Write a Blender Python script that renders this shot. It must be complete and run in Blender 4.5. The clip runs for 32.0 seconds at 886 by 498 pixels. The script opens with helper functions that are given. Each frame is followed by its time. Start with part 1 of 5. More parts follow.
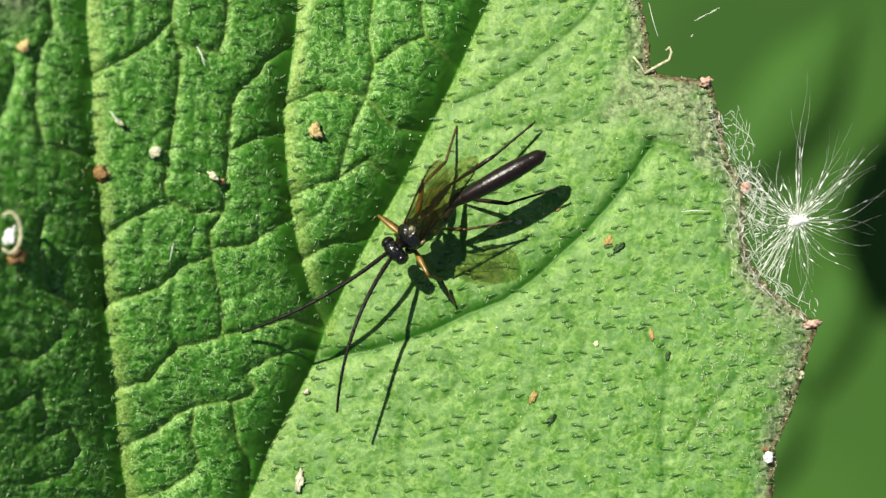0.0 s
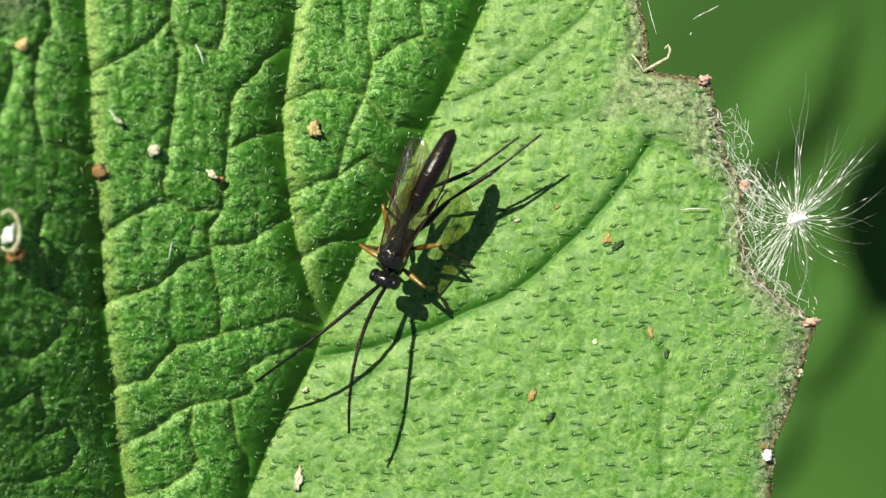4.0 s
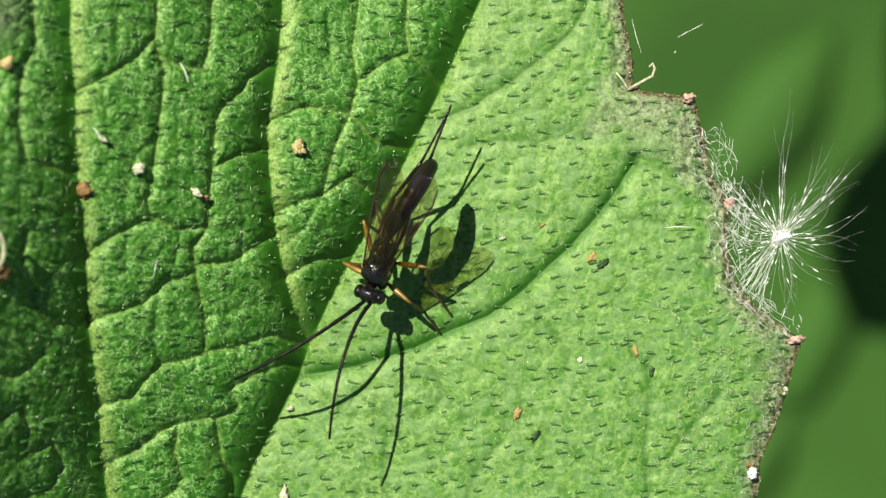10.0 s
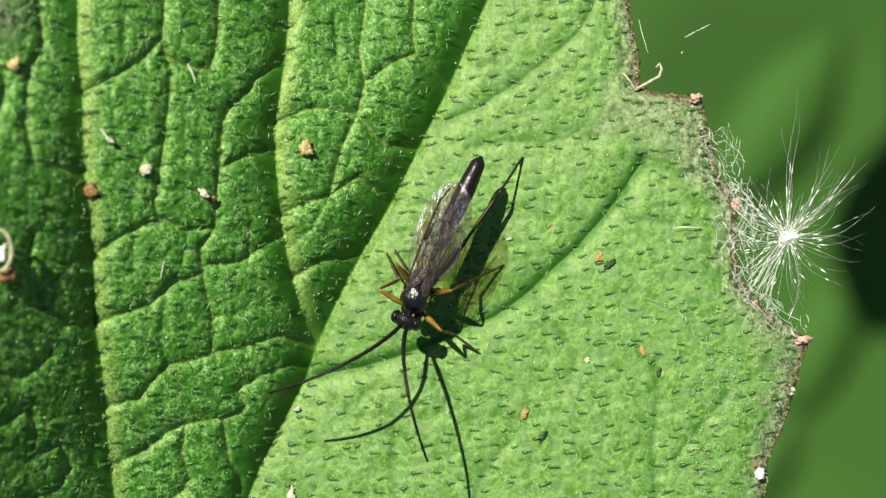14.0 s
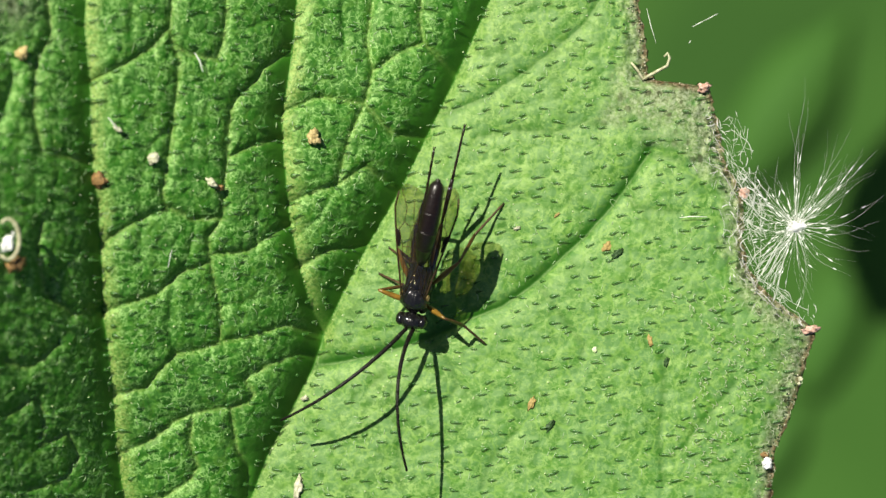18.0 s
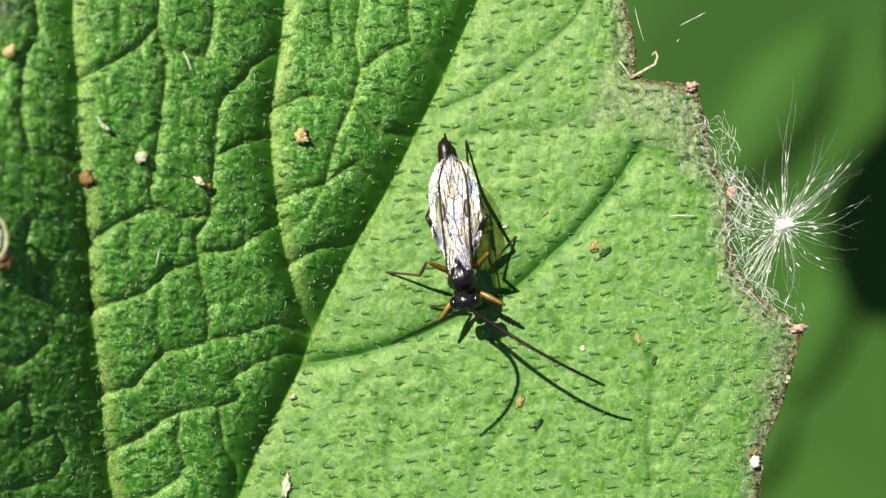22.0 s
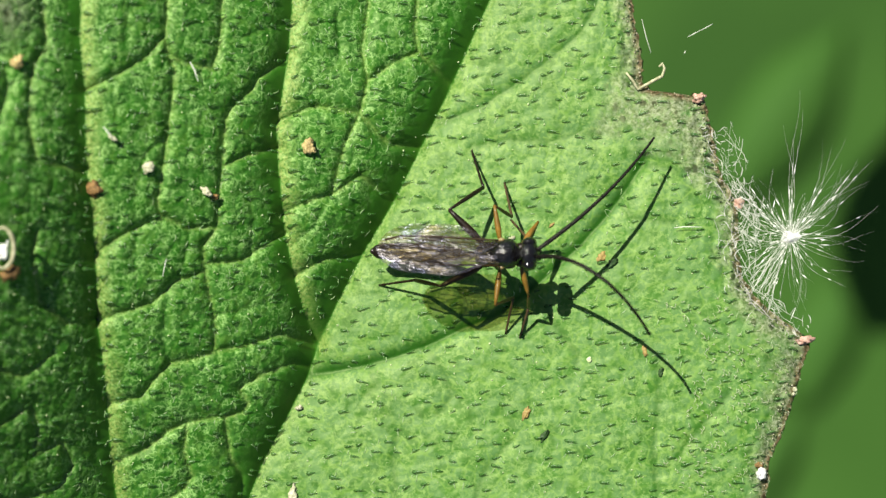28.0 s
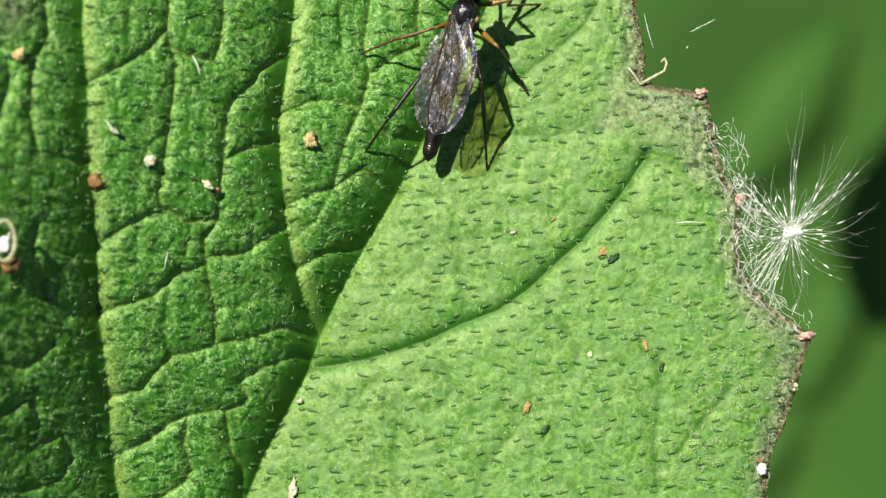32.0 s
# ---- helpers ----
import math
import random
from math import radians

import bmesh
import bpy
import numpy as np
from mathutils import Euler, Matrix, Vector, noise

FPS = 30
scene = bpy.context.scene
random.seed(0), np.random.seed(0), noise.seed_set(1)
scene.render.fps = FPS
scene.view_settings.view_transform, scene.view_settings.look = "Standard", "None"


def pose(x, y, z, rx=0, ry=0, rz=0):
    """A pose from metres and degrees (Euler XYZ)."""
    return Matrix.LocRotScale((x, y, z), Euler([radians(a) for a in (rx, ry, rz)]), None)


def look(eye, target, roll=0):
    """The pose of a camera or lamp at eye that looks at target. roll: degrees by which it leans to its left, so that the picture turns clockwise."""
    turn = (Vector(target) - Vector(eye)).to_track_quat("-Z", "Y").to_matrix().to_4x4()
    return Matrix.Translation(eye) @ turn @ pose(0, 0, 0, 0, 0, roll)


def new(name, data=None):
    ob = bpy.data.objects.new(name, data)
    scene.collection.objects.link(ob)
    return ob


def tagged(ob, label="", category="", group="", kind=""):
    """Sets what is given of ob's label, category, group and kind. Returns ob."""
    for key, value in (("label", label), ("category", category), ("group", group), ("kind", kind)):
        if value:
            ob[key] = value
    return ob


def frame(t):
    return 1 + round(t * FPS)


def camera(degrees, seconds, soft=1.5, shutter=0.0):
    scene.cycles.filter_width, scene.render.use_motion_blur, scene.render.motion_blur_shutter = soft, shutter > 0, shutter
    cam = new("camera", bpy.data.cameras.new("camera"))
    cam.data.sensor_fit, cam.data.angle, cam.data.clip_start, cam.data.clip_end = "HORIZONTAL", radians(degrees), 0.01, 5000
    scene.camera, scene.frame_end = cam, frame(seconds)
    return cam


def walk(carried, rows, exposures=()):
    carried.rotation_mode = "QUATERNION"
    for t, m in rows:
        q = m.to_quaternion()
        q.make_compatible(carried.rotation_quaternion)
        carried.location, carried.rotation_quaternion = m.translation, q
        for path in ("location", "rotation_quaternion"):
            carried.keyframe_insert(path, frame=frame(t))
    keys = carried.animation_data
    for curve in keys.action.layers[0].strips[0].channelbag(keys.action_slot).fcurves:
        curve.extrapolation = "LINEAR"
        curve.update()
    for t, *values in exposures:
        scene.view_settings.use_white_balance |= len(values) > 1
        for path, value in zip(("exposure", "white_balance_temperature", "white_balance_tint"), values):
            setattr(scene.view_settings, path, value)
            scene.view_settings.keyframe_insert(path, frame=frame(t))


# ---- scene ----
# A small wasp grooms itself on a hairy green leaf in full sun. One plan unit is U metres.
FOV = 24.0
DIST = 0.1
U = DIST * math.tan(radians(FOV / 2)) / 784
SUN_DIR = Vector((-0.367, 0.442, 0.819)).normalized()


def place(x, y, h=0.0):
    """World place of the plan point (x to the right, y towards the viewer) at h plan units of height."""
    z = h * U
    k = 1 - z / DIST
    return Vector(((x - 784) * U * k, (441 - y) * U * k, z))


# ---- camera ----
cam = camera(FOV, 32.0, soft=1.4)
cam.data.dof.use_dof = True
cam.data.dof.focus_distance = 0.0972
cam.data.dof.aperture_fstop = 42.0
CAM_TURNS = [  # seconds, pitch, yaw, roll in degrees away from straight down
    (0, -0.277, 0.153, -0.283),
    (0.5, -0.331, 0.177, -0.238),
    (1, -0.328, 0.206, -0.245),
    (1.5, -0.331, 0.227, -0.316),
    (2, -0.338, 0.256, -0.307),
    (2.5, -0.343, 0.248, -0.248),
    (3, -0.368, 0.206, -0.269),
    (3.5, -0.349, 0.135, -0.305),
    (5.5, -0.161, 0.111, -0.309),
    (6, -0.019, 0.116, -0.326),
    (6.5, 0.130, 0.103, -0.348),
    (7, 0.259, -0.037, -0.396),
    (7.5, 0.283, -0.156, -0.395),
    (8, 0.304, -0.265, -0.354),
    (8.5, 0.298, -0.325, -0.390),
    (9, 0.272, -0.333, -0.404),
    (9.5, 0.241, -0.291, -0.328),
    (10, 0.172, -0.291, -0.352),
    (10.5, 0.167, -0.246, -0.342),
    (11, 0.105, -0.172, -0.388),
    (11.5, 0.090, -0.132, -0.351),
    (12, 0.084, -0.127, -0.339),
    (12.5, 0.100, -0.098, -0.367),
    (13, 0.103, -0.045, -0.350),
    (13.5, 0.135, -0.013, -0.388),
    (14, 0.188, -0.098, -0.406),
    (14.5, 0.346, -0.267, -0.389),
    (16.5, 0.002, -0.005, -0.327),
    (17, -0.069, 0.093, -0.328),
    (17.5, -0.100, 0.095, -0.349),
    (18, -0.108, 0.108, -0.349),
    (18.5, -0.042, 0.061, -0.345),
    (19, -0.006, -0.040, -0.386),
    (19.5, 0.082, -0.175, -0.389),
    (20, 0.068, -0.267, -0.360),
    (20.5, 0.098, -0.375, -0.396),
    (21, 0.122, -0.523, -0.437),
    (21.5, -0.018, -0.346, -0.336),
    (22, -0.145, -0.220, -0.350),
    (22.5, -0.127, -0.114, -0.326),
    (23, -0.090, -0.085, -0.300),
    (23.5, -0.040, -0.204, -0.358),
    (24, 0.037, -0.283, -0.398),
    (24.5, 0.066, -0.301, -0.362),
    (25, 0.140, -0.307, -0.357),
    (25.5, 0.161, -0.270, -0.353),
    (27.5, 0.158, -0.108, -0.231),
    (28, 0.158, -0.037, -0.232),
    (28.5, 0.278, -0.132, -0.232),
    (29, 0.492, -0.346, -0.233),
    (29.5, 0.576, -0.513, -0.257),
    (30, 0.486, -0.566, -0.130),
    (30.5, 0.341, -0.592, -0.144),
    (31, 0.113, -0.325, -0.084),
    (31.5, -0.008, -0.095, -0.051),
    (32, 0.000, 0.000, 0.000),
]
walk(cam, [(t, pose(0, 0, DIST, rx, ry, rz)) for t, rx, ry, rz in CAM_TURNS])

# ---- world, sun ----
world = bpy.data.worlds.new("world")
scene.world = world
world.use_nodes = True
wn = world.node_tree.nodes
sky = wn.new("ShaderNodeTexSky")
sky.sky_type = "NISHITA"
sky.sun_disc = False
sky.sun_elevation = math.asin(SUN_DIR.z)
sky.sun_rotation = math.atan2(SUN_DIR.x, SUN_DIR.y) % (2 * math.pi)
wn["Background"].inputs["Strength"].default_value = 0.038
world.node_tree.links.new(sky.outputs[0], wn["Background"].inputs["Color"])
sun_data = bpy.data.lights.new("sun", "SUN")
sun_data.energy, sun_data.angle, sun_data.color = 4.9, radians(0.5), (1.0, 0.955, 0.82)
sun = new("sun", sun_data)
sun.matrix_world = look(SUN_DIR * 2, (0, 0, 0))
scene.view_settings.exposure = 0.78


# ---- materials ----
class Mat:
    """A node material with short ways to add nodes."""

    def __init__(self, name):
        self.m = bpy.data.materials.new(name)
        self.m.use_nodes = True
        self.t = self.m.node_tree
        self.p = self.t.nodes["Principled BSDF"]
        self.out = self.t.nodes["Material Output"]
        self.co = self.t.nodes.new("ShaderNodeTexCoord").outputs["Object"]

    def node(self, kind, **inputs):
        n = self.t.nodes.new(kind)
        for k, v in inputs.items():
            self.put(n.inputs[k.replace("_", " ")], v)
        return n

    def put(self, socket, v):
        if isinstance(v, bpy.types.NodeSocket):
            self.t.links.new(v, socket)
        else:
            socket.default_value = v

    def noise(self, size, detail=3.0, rough=0.55, co=None):
        """Noise of features about that many plan units across."""
        return self.node("ShaderNodeTexNoise", Vector=co or self.co, Scale=1 / (size * U), Detail=detail, Roughness=rough).outputs["Fac"]

    def cells(self, size, feature="DISTANCE_TO_EDGE", co=None):
        n = self.node("ShaderNodeTexVoronoi", Vector=co or self.co, Scale=1 / (size * U))
        n.feature = feature
        return n.outputs["Distance"]

    def warp(self, amount, size):
        """Coordinates shaken by noise."""
        n = self.node("ShaderNodeTexNoise", Vector=self.co, Scale=1 / (size * U), Detail=2.0)
        s = self.node("ShaderNodeVectorMath", Vector=n.outputs["Color"])
        s.operation = "MULTIPLY_ADD"
        s.inputs[1].default_value = (amount * U,) * 3
        self.put(s.inputs[2], self.co)
        return s.outputs[0]

    def ramp(self, fac, *stops):
        n = self.t.nodes.new("ShaderNodeValToRGB")
        self.put(n.inputs[0], fac)
        e = n.color_ramp.elements
        while len(e) < len(stops):
            e.new(0.5)
        for el, (pos, col) in zip(e, stops):
            el.position = pos
            el.color = (*col, 1) if isinstance(col, tuple) else (col, col, col, 1)
        return n.outputs[0]

    def mix(self, fac, a, b, how="MIX"):
        n = self.t.nodes.new("ShaderNodeMix")
        n.data_type, n.blend_type = "RGBA", how
        self.put(n.inputs[0], fac)
        self.put(n.inputs[6], (*a, 1) if isinstance(a, tuple) else a)
        self.put(n.inputs[7], (*b, 1) if isinstance(b, tuple) else b)
        return n.outputs[2]

    def math(self, how, a, b=0.5):
        n = self.t.nodes.new("ShaderNodeMath")
        n.operation = how
        self.put(n.inputs[0], a)
        self.put(n.inputs[1], b)
        return n.outputs[0]

    def attr(self, name):
        n = self.t.nodes.new("ShaderNodeAttribute")
        n.attribute_name = name
        return n.outputs["Fac"]

    def bump(self, height, depth, strength=1.0, below=None):
        n = self.node("ShaderNodeBump", Height=height, Strength=strength, Distance=depth * U)
        if below:
            self.put(n.inputs["Normal"], below)
        self.put(self.p.inputs["Normal"], n.outputs[0])
        return n.outputs[0]

    def set(self, **inputs):
        for k, v in inputs.items():
            self.put(self.p.inputs[k.replace("_", " ")], (*v, 1) if isinstance(v, tuple) and len(v) == 3 else v)
        return self


def simple(name, dark, light, size, rough=0.5, depth=1.0, spec=0.5):
    """A mottled material between two colours."""
    a = Mat(name)
    n = a.noise(size, 4.0, 0.65)
    a.set(Base_Color=a.ramp(n, (0.32, dark), (0.68, light)), Roughness=rough, Specular_IOR_Level=spec)
    a.bump(n, depth)
    return a.m


def leaf_material():
    a = Mat("leaf_blade")
    w = a.warp(12, 22)
    fine = a.noise(5, 3.0, 0.6)
    fleck = a.noise(8.5, 3.0, 0.6, w)
    blotch = a.noise(30, 3.0, 0.6)
    wide = a.noise(170, 2.0, 0.5)
    side, sleek_shade = a.attr("side"), a.attr("sleek_shade")
    rough_skin = a.math("SUBTRACT", 1.0, a.math("MULTIPLY", sleek_shade, 0.9))
    net = a.cells(24, co=w)
    tone = a.math("ADD", a.math("MULTIPLY", blotch, 0.6), a.math("MULTIPLY", wide, 0.4))
    # right half's colours carry its sunlit sheen, left half's stay darker
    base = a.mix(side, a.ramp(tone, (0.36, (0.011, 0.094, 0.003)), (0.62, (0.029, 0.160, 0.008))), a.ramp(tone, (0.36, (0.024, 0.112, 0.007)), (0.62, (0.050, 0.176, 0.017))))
    # islands of greyish bloom between the finest veins
    bloom = a.ramp(a.noise(26, 2.0, 0.5, a.warp(16, 14)), (0.44, 0.0), (0.58, 0.85))
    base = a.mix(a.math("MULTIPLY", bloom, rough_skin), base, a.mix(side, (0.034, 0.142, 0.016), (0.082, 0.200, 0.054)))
    # yellower tissue over the finest veins
    line = a.math("MULTIPLY", a.ramp(net, (0.02, 1.0), (0.12, 0.0)), a.ramp(a.noise(40, 3.0, 0.6), (0.40, 0.0), (0.58, 0.6)))
    base = a.mix(a.math("MULTIPLY", line, rough_skin), base, a.mix(side, (0.085, 0.225, 0.022), (0.150, 0.300, 0.042)))
    # pale broken crusts of raised cuticle
    patch = a.math("MULTIPLY", a.ramp(a.noise(58, 3.0, 0.6), (0.40, 0.35), (0.58, 1.0)), rough_skin)
    base = a.mix(a.math("MULTIPLY", a.ramp(fleck, (0.54, 0.0), (0.59, 0.9)), patch), base, a.mix(side, (0.125, 0.305, 0.055), (0.155, 0.290, 0.062)))
    lace = a.cells(13, co=a.warp(17, 9))
    lace = a.math("MULTIPLY", a.ramp(lace, (0.02, 1.0), (0.10, 0.0)), a.ramp(a.noise(21, 3.0, 0.65), (0.48, 0.0), (0.54, 0.9)))
    base = a.mix(a.math("MULTIPLY", a.math("MULTIPLY", lace, a.math("SUBTRACT", 1.0, a.math("MULTIPLY", side, 0.45))), rough_skin), base, a.mix(side, (0.215, 0.420, 0.115), (0.195, 0.335, 0.092)))
    base = a.mix(a.math("MULTIPLY", a.ramp(fine, (0.60, 0.0), (0.68, 0.45)), patch), base, (0.21, 0.40, 0.10))
    # pale vein tissue, and sunlight painted onto the banks that face the sun
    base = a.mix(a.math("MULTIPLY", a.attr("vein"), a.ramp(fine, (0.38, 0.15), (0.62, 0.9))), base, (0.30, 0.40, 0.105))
    # deeper green with shade painted in along the right half's veins
    base = a.mix(a.math("MULTIPLY", a.attr("groove_shade"), 0.95), base, (0.012, 0.092, 0.002))
    # smooth unflecked tissue, with the flank's shade deepened into its green
    base = a.mix(a.math("MULTIPLY", sleek_shade, 0.7), base, a.ramp(tone, (0.36, (0.018, 0.116, 0.003)), (0.62, (0.032, 0.155, 0.005))))
    # grey, dead, pitted tissue along the edge
    dead = a.math("MULTIPLY", a.attr("rim"), a.ramp(a.noise(15, 4.0, 0.7), (0.30, 0.1), (0.52, 1.0)))
    base = a.mix(dead, base, a.ramp(a.noise(6, 4.0, 0.75), (0.36, (0.020, 0.036, 0.012)), (0.46, (0.12, 0.155, 0.072)), (0.66, (0.34, 0.39, 0.26))))
    pits = a.math("MULTIPLY", a.attr("rim"), a.ramp(a.cells(24, "F1", a.warp(8, 10)), (0.20, 1.0), (0.29, 0.0)))
    base = a.mix(pits, base, (0.016, 0.024, 0.008))
    crust = a.math("MULTIPLY", a.attr("crust"), a.ramp(a.noise(10, 4.0, 0.7), (0.34, 0.3), (0.5, 1.0)))
    base = a.mix(crust, base, a.ramp(a.noise(7, 3.0, 0.7), (0.38, (0.028, 0.016, 0.008)), (0.52, (0.11, 0.070, 0.035)), (0.70, (0.36, 0.30, 0.20))))
    a.set(Base_Color=base, Roughness=a.ramp(blotch, (0.3, 0.60), (0.7, 0.52)), Specular_IOR_Level=0.65, Specular_Tint=(0.92, 1.0, 0.58))
    calm = a.math("MULTIPLY", rough_skin, a.math("SUBTRACT", 1.0, a.math("MULTIPLY", side, 0.62)))
    relief = a.math("ADD", a.math("MULTIPLY", fleck, 0.7), a.math("MULTIPLY", a.ramp(net, (0.0, 0.0), (0.25, 1.0)), 0.3))
    n1 = a.bump(a.math("MULTIPLY", relief, calm), 3.0, 0.8)
    a.bump(a.math("MULTIPLY", fine, calm), 1.2, 0.7, n1)
    glow = a.node("ShaderNodeBsdfTranslucent", Color=(0.05, 0.36, 0.012, 1))
    mixer = a.node("ShaderNodeMixShader", Fac=0.18)
    a.put(mixer.inputs[1], a.p.outputs[0])
    a.put(mixer.inputs[2], glow.outputs[0])
    a.put(a.out.inputs["Surface"], mixer.outputs[0])
    return a.m


def wing_material():
    a = Mat("wing_membrane")
    along = a.node("ShaderNodeVectorMath", Vector=a.co)
    along.operation = "MULTIPLY"
    along.inputs[1].default_value = (0.30, 1.0, 1.0)
    crease = a.noise(17, 4.0, 0.6, along.outputs[0])
    smoke = a.noise(60, 3.0, 0.6)
    a.set(Base_Color=a.ramp(smoke, (0.35, (0.07, 0.046, 0.016)), (0.65, (0.15, 0.10, 0.040))), Roughness=0.30, Specular_IOR_Level=0.5, IOR=1.5)
    n1 = a.bump(crease, 6.0, 0.9)
    clear = a.node("ShaderNodeBsdfTransparent", Color=(0.66, 0.61, 0.42, 1))
    gloss = a.node("ShaderNodeBsdfGlossy", Color=a.ramp(a.noise(44, 3.0, 0.6), (0.38, (0.60, 0.64, 1.0)), (0.60, (1.0, 0.94, 1.0))), Roughness=a.ramp(crease, (0.35, 0.25), (0.65, 0.36)))
    a.put(gloss.inputs["Normal"], n1)
    m1 = a.node("ShaderNodeMixShader", Fac=0.03)
    a.put(m1.inputs[1], clear.outputs[0])
    a.put(m1.inputs[2], a.p.outputs[0])
    m2 = a.node("ShaderNodeMixShader", Fac=a.ramp(a.noise(30, 4.0, 0.65, along.outputs[0]), (0.36, 0.012), (0.62, 0.095)))
    a.put(m2.inputs[1], m1.outputs[0])
    a.put(m2.inputs[2], gloss.outputs[0])
    a.put(a.out.inputs["Surface"], m2.outputs[0])
    return a.m


def fibre_material(name, colour, clear):
    a = Mat(name)
    a.set(Base_Color=colour, Roughness=0.35, Specular_IOR_Level=0.6)
    glass = a.node("ShaderNodeBsdfTransparent")
    m = a.node("ShaderNodeMixShader", Fac=clear)
    a.put(m.inputs[1], a.p.outputs[0])
    a.put(m.inputs[2], glass.outputs[0])
    a.put(a.out.inputs["Surface"], m.outputs[0])
    return a.m


LEAF = leaf_material()
BLACK = simple("black_cuticle", (0.004, 0.004, 0.005), (0.010, 0.009, 0.009), 9, 0.18, 2.2, 0.6)
GASTER = simple("dark_gaster_cuticle", (0.005, 0.003, 0.003), (0.012, 0.007, 0.005), 7, 0.28, 0.8, 0.4)
EYE = simple("eye_cuticle", (0.003, 0.003, 0.003), (0.008, 0.006, 0.006), 3, 0.18, 0.3, 0.6)
ORANGE = simple("orange_leg_cuticle", (0.10, 0.056, 0.006), (0.22, 0.122, 0.018), 16, 0.35, 0.5)
AMBER = simple("amber_shin_cuticle", (0.035, 0.018, 0.006), (0.12, 0.058, 0.016), 14, 0.38, 0.5)
BROWN = simple("dark_brown_leg_cuticle", (0.005, 0.003, 0.002), (0.016, 0.008, 0.004), 14, 0.40, 0.6, 0.35)
TARSUS = simple("dusky_tarsus_cuticle", (0.030, 0.017, 0.008), (0.085, 0.050, 0.022), 12, 0.4, 0.5)
CREAM = simple("cream_cuticle", (0.14, 0.10, 0.03), (0.30, 0.23, 0.10), 8, 0.4, 0.4)
ANTENNA = simple("antenna_cuticle", (0.003, 0.003, 0.003), (0.008, 0.006, 0.004), 5, 0.5, 0.8, 0.2)
WING = wing_material()
WINGVEIN = simple("wing_vein", (0.020, 0.012, 0.006), (0.045, 0.028, 0.012), 10, 0.6, 0.3, 0.15)
HAIR = fibre_material("leaf_hair", (0.044, 0.150, 0.022), 0.50)
SILK = fibre_material("white_silk", (0.88, 0.89, 0.82), 0.66)
FUZZ = fibre_material("pale_leaf_fuzz", (0.30, 0.46, 0.20), 0.35)
CLOT = fibre_material("clotted_silk", (0.92, 0.93, 0.90), 0.25)
THREAD = fibre_material("grey_green_thread", (0.50, 0.56, 0.36), 0.45)
WHITE = simple("white_flake", (0.24, 0.25, 0.14), (0.56, 0.55, 0.40), 6, 0.5, 1.0)
TAN = simple("tan_crumb", (0.28, 0.20, 0.060), (0.62, 0.50, 0.23), 5, 0.6, 3.0)
RUST = simple("rusty_crumb", (0.10, 0.055, 0.014), (0.33, 0.19, 0.06), 5, 0.65, 3.0)
SCAB = simple("tan_scab", (0.17, 0.115, 0.030), (0.40, 0.29, 0.085), 6, 0.65, 1.5)
DRY = simple("dry_plant_bit", (0.22, 0.22, 0.11), (0.50, 0.49, 0.32), 8, 0.55, 1.5)
PINK = simple("pinkish_bud_scale", (0.28, 0.13, 0.08), (0.66, 0.46, 0.38), 6, 0.5, 1.5)
DARK = simple("dark_speck", (0.010, 0.040, 0.005), (0.028, 0.070, 0.012), 6, 0.6, 1.5)
SPECK = simple("pale_yellow_speck", (0.34, 0.46, 0.18), (0.60, 0.68, 0.40), 4, 0.5, 0.6)


def far_green(name, dark, light):
    a = Mat(name)
    n = a.node("ShaderNodeTexNoise", Vector=a.co, Scale=14.0, Detail=1.0).outputs["Fac"]
    a.set(Base_Color=a.ramp(n, (0.35, dark), (0.65, light)), Roughness=0.7, Specular_IOR_Level=0.1)
    return a.m


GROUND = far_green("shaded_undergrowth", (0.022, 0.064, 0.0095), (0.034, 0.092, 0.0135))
BLADE = far_green("far_grass_blade", (0.030, 0.084, 0.0125), (0.040, 0.106, 0.018))


# ---- mesh tools ----
def mesh_object(name, verts, faces, material, parent=None, label="", smooth=True):
    me = bpy.data.meshes.new(name)
    me.from_pydata([tuple(v) for v in verts], [], faces)
    me.materials.append(material)
    if smooth:
        me.polygons.foreach_set("use_smooth", [True] * len(me.polygons))
    me.update()
    ob = new(name, me)
    if parent:
        ob.parent = parent
    if label:
        tagged(ob, label)
    return ob


def part(name, bm, material, parent, label=""):
    """One bmesh as one mesh object under a thing or a part."""
    me = bpy.data.meshes.new(name)
    bm.to_mesh(me)
    bm.free()
    me.materials.append(material)
    me.polygons.foreach_set("use_smooth", [True] * len(me.polygons))
    ob = new(name, me)
    ob.parent = parent
    if label:
        tagged(ob, label)
    return ob


def tube_data(points, radii, sides=6, verts=None, faces=None, flat=1.0):
    """A closed tapering tube along points."""
    verts = [] if verts is None else verts
    faces = [] if faces is None else faces
    points = [Vector(p) for p in points]
    start = len(verts)
    ref = Vector((0.13, 0.29, 0.95)).normalized()
    for i, p in enumerate(points):
        d = (points[min(i + 1, len(points) - 1)] - points[max(i - 1, 0)]).normalized()
        a = d.cross(ref)
        if a.length < 1e-3:
            a = d.cross(Vector((1, 0, 0)))
        a.normalize()
        b = d.cross(a)
        for k in range(sides):
            q = 2 * math.pi * k / sides
            verts.append(p + (a * math.cos(q) + b * math.sin(q) * flat) * radii[i])
    n = len(points)
    for i in range(n - 1):
        for k in range(sides):
            k2 = (k + 1) % sides
            faces.append((start + i * sides + k, start + i * sides + k2, start + (i + 1) * sides + k2, start + (i + 1) * sides + k))
    faces.append(tuple(start + k for k in reversed(range(sides))))
    faces.append(tuple(start + (n - 1) * sides + k for k in range(sides)))
    return verts, faces


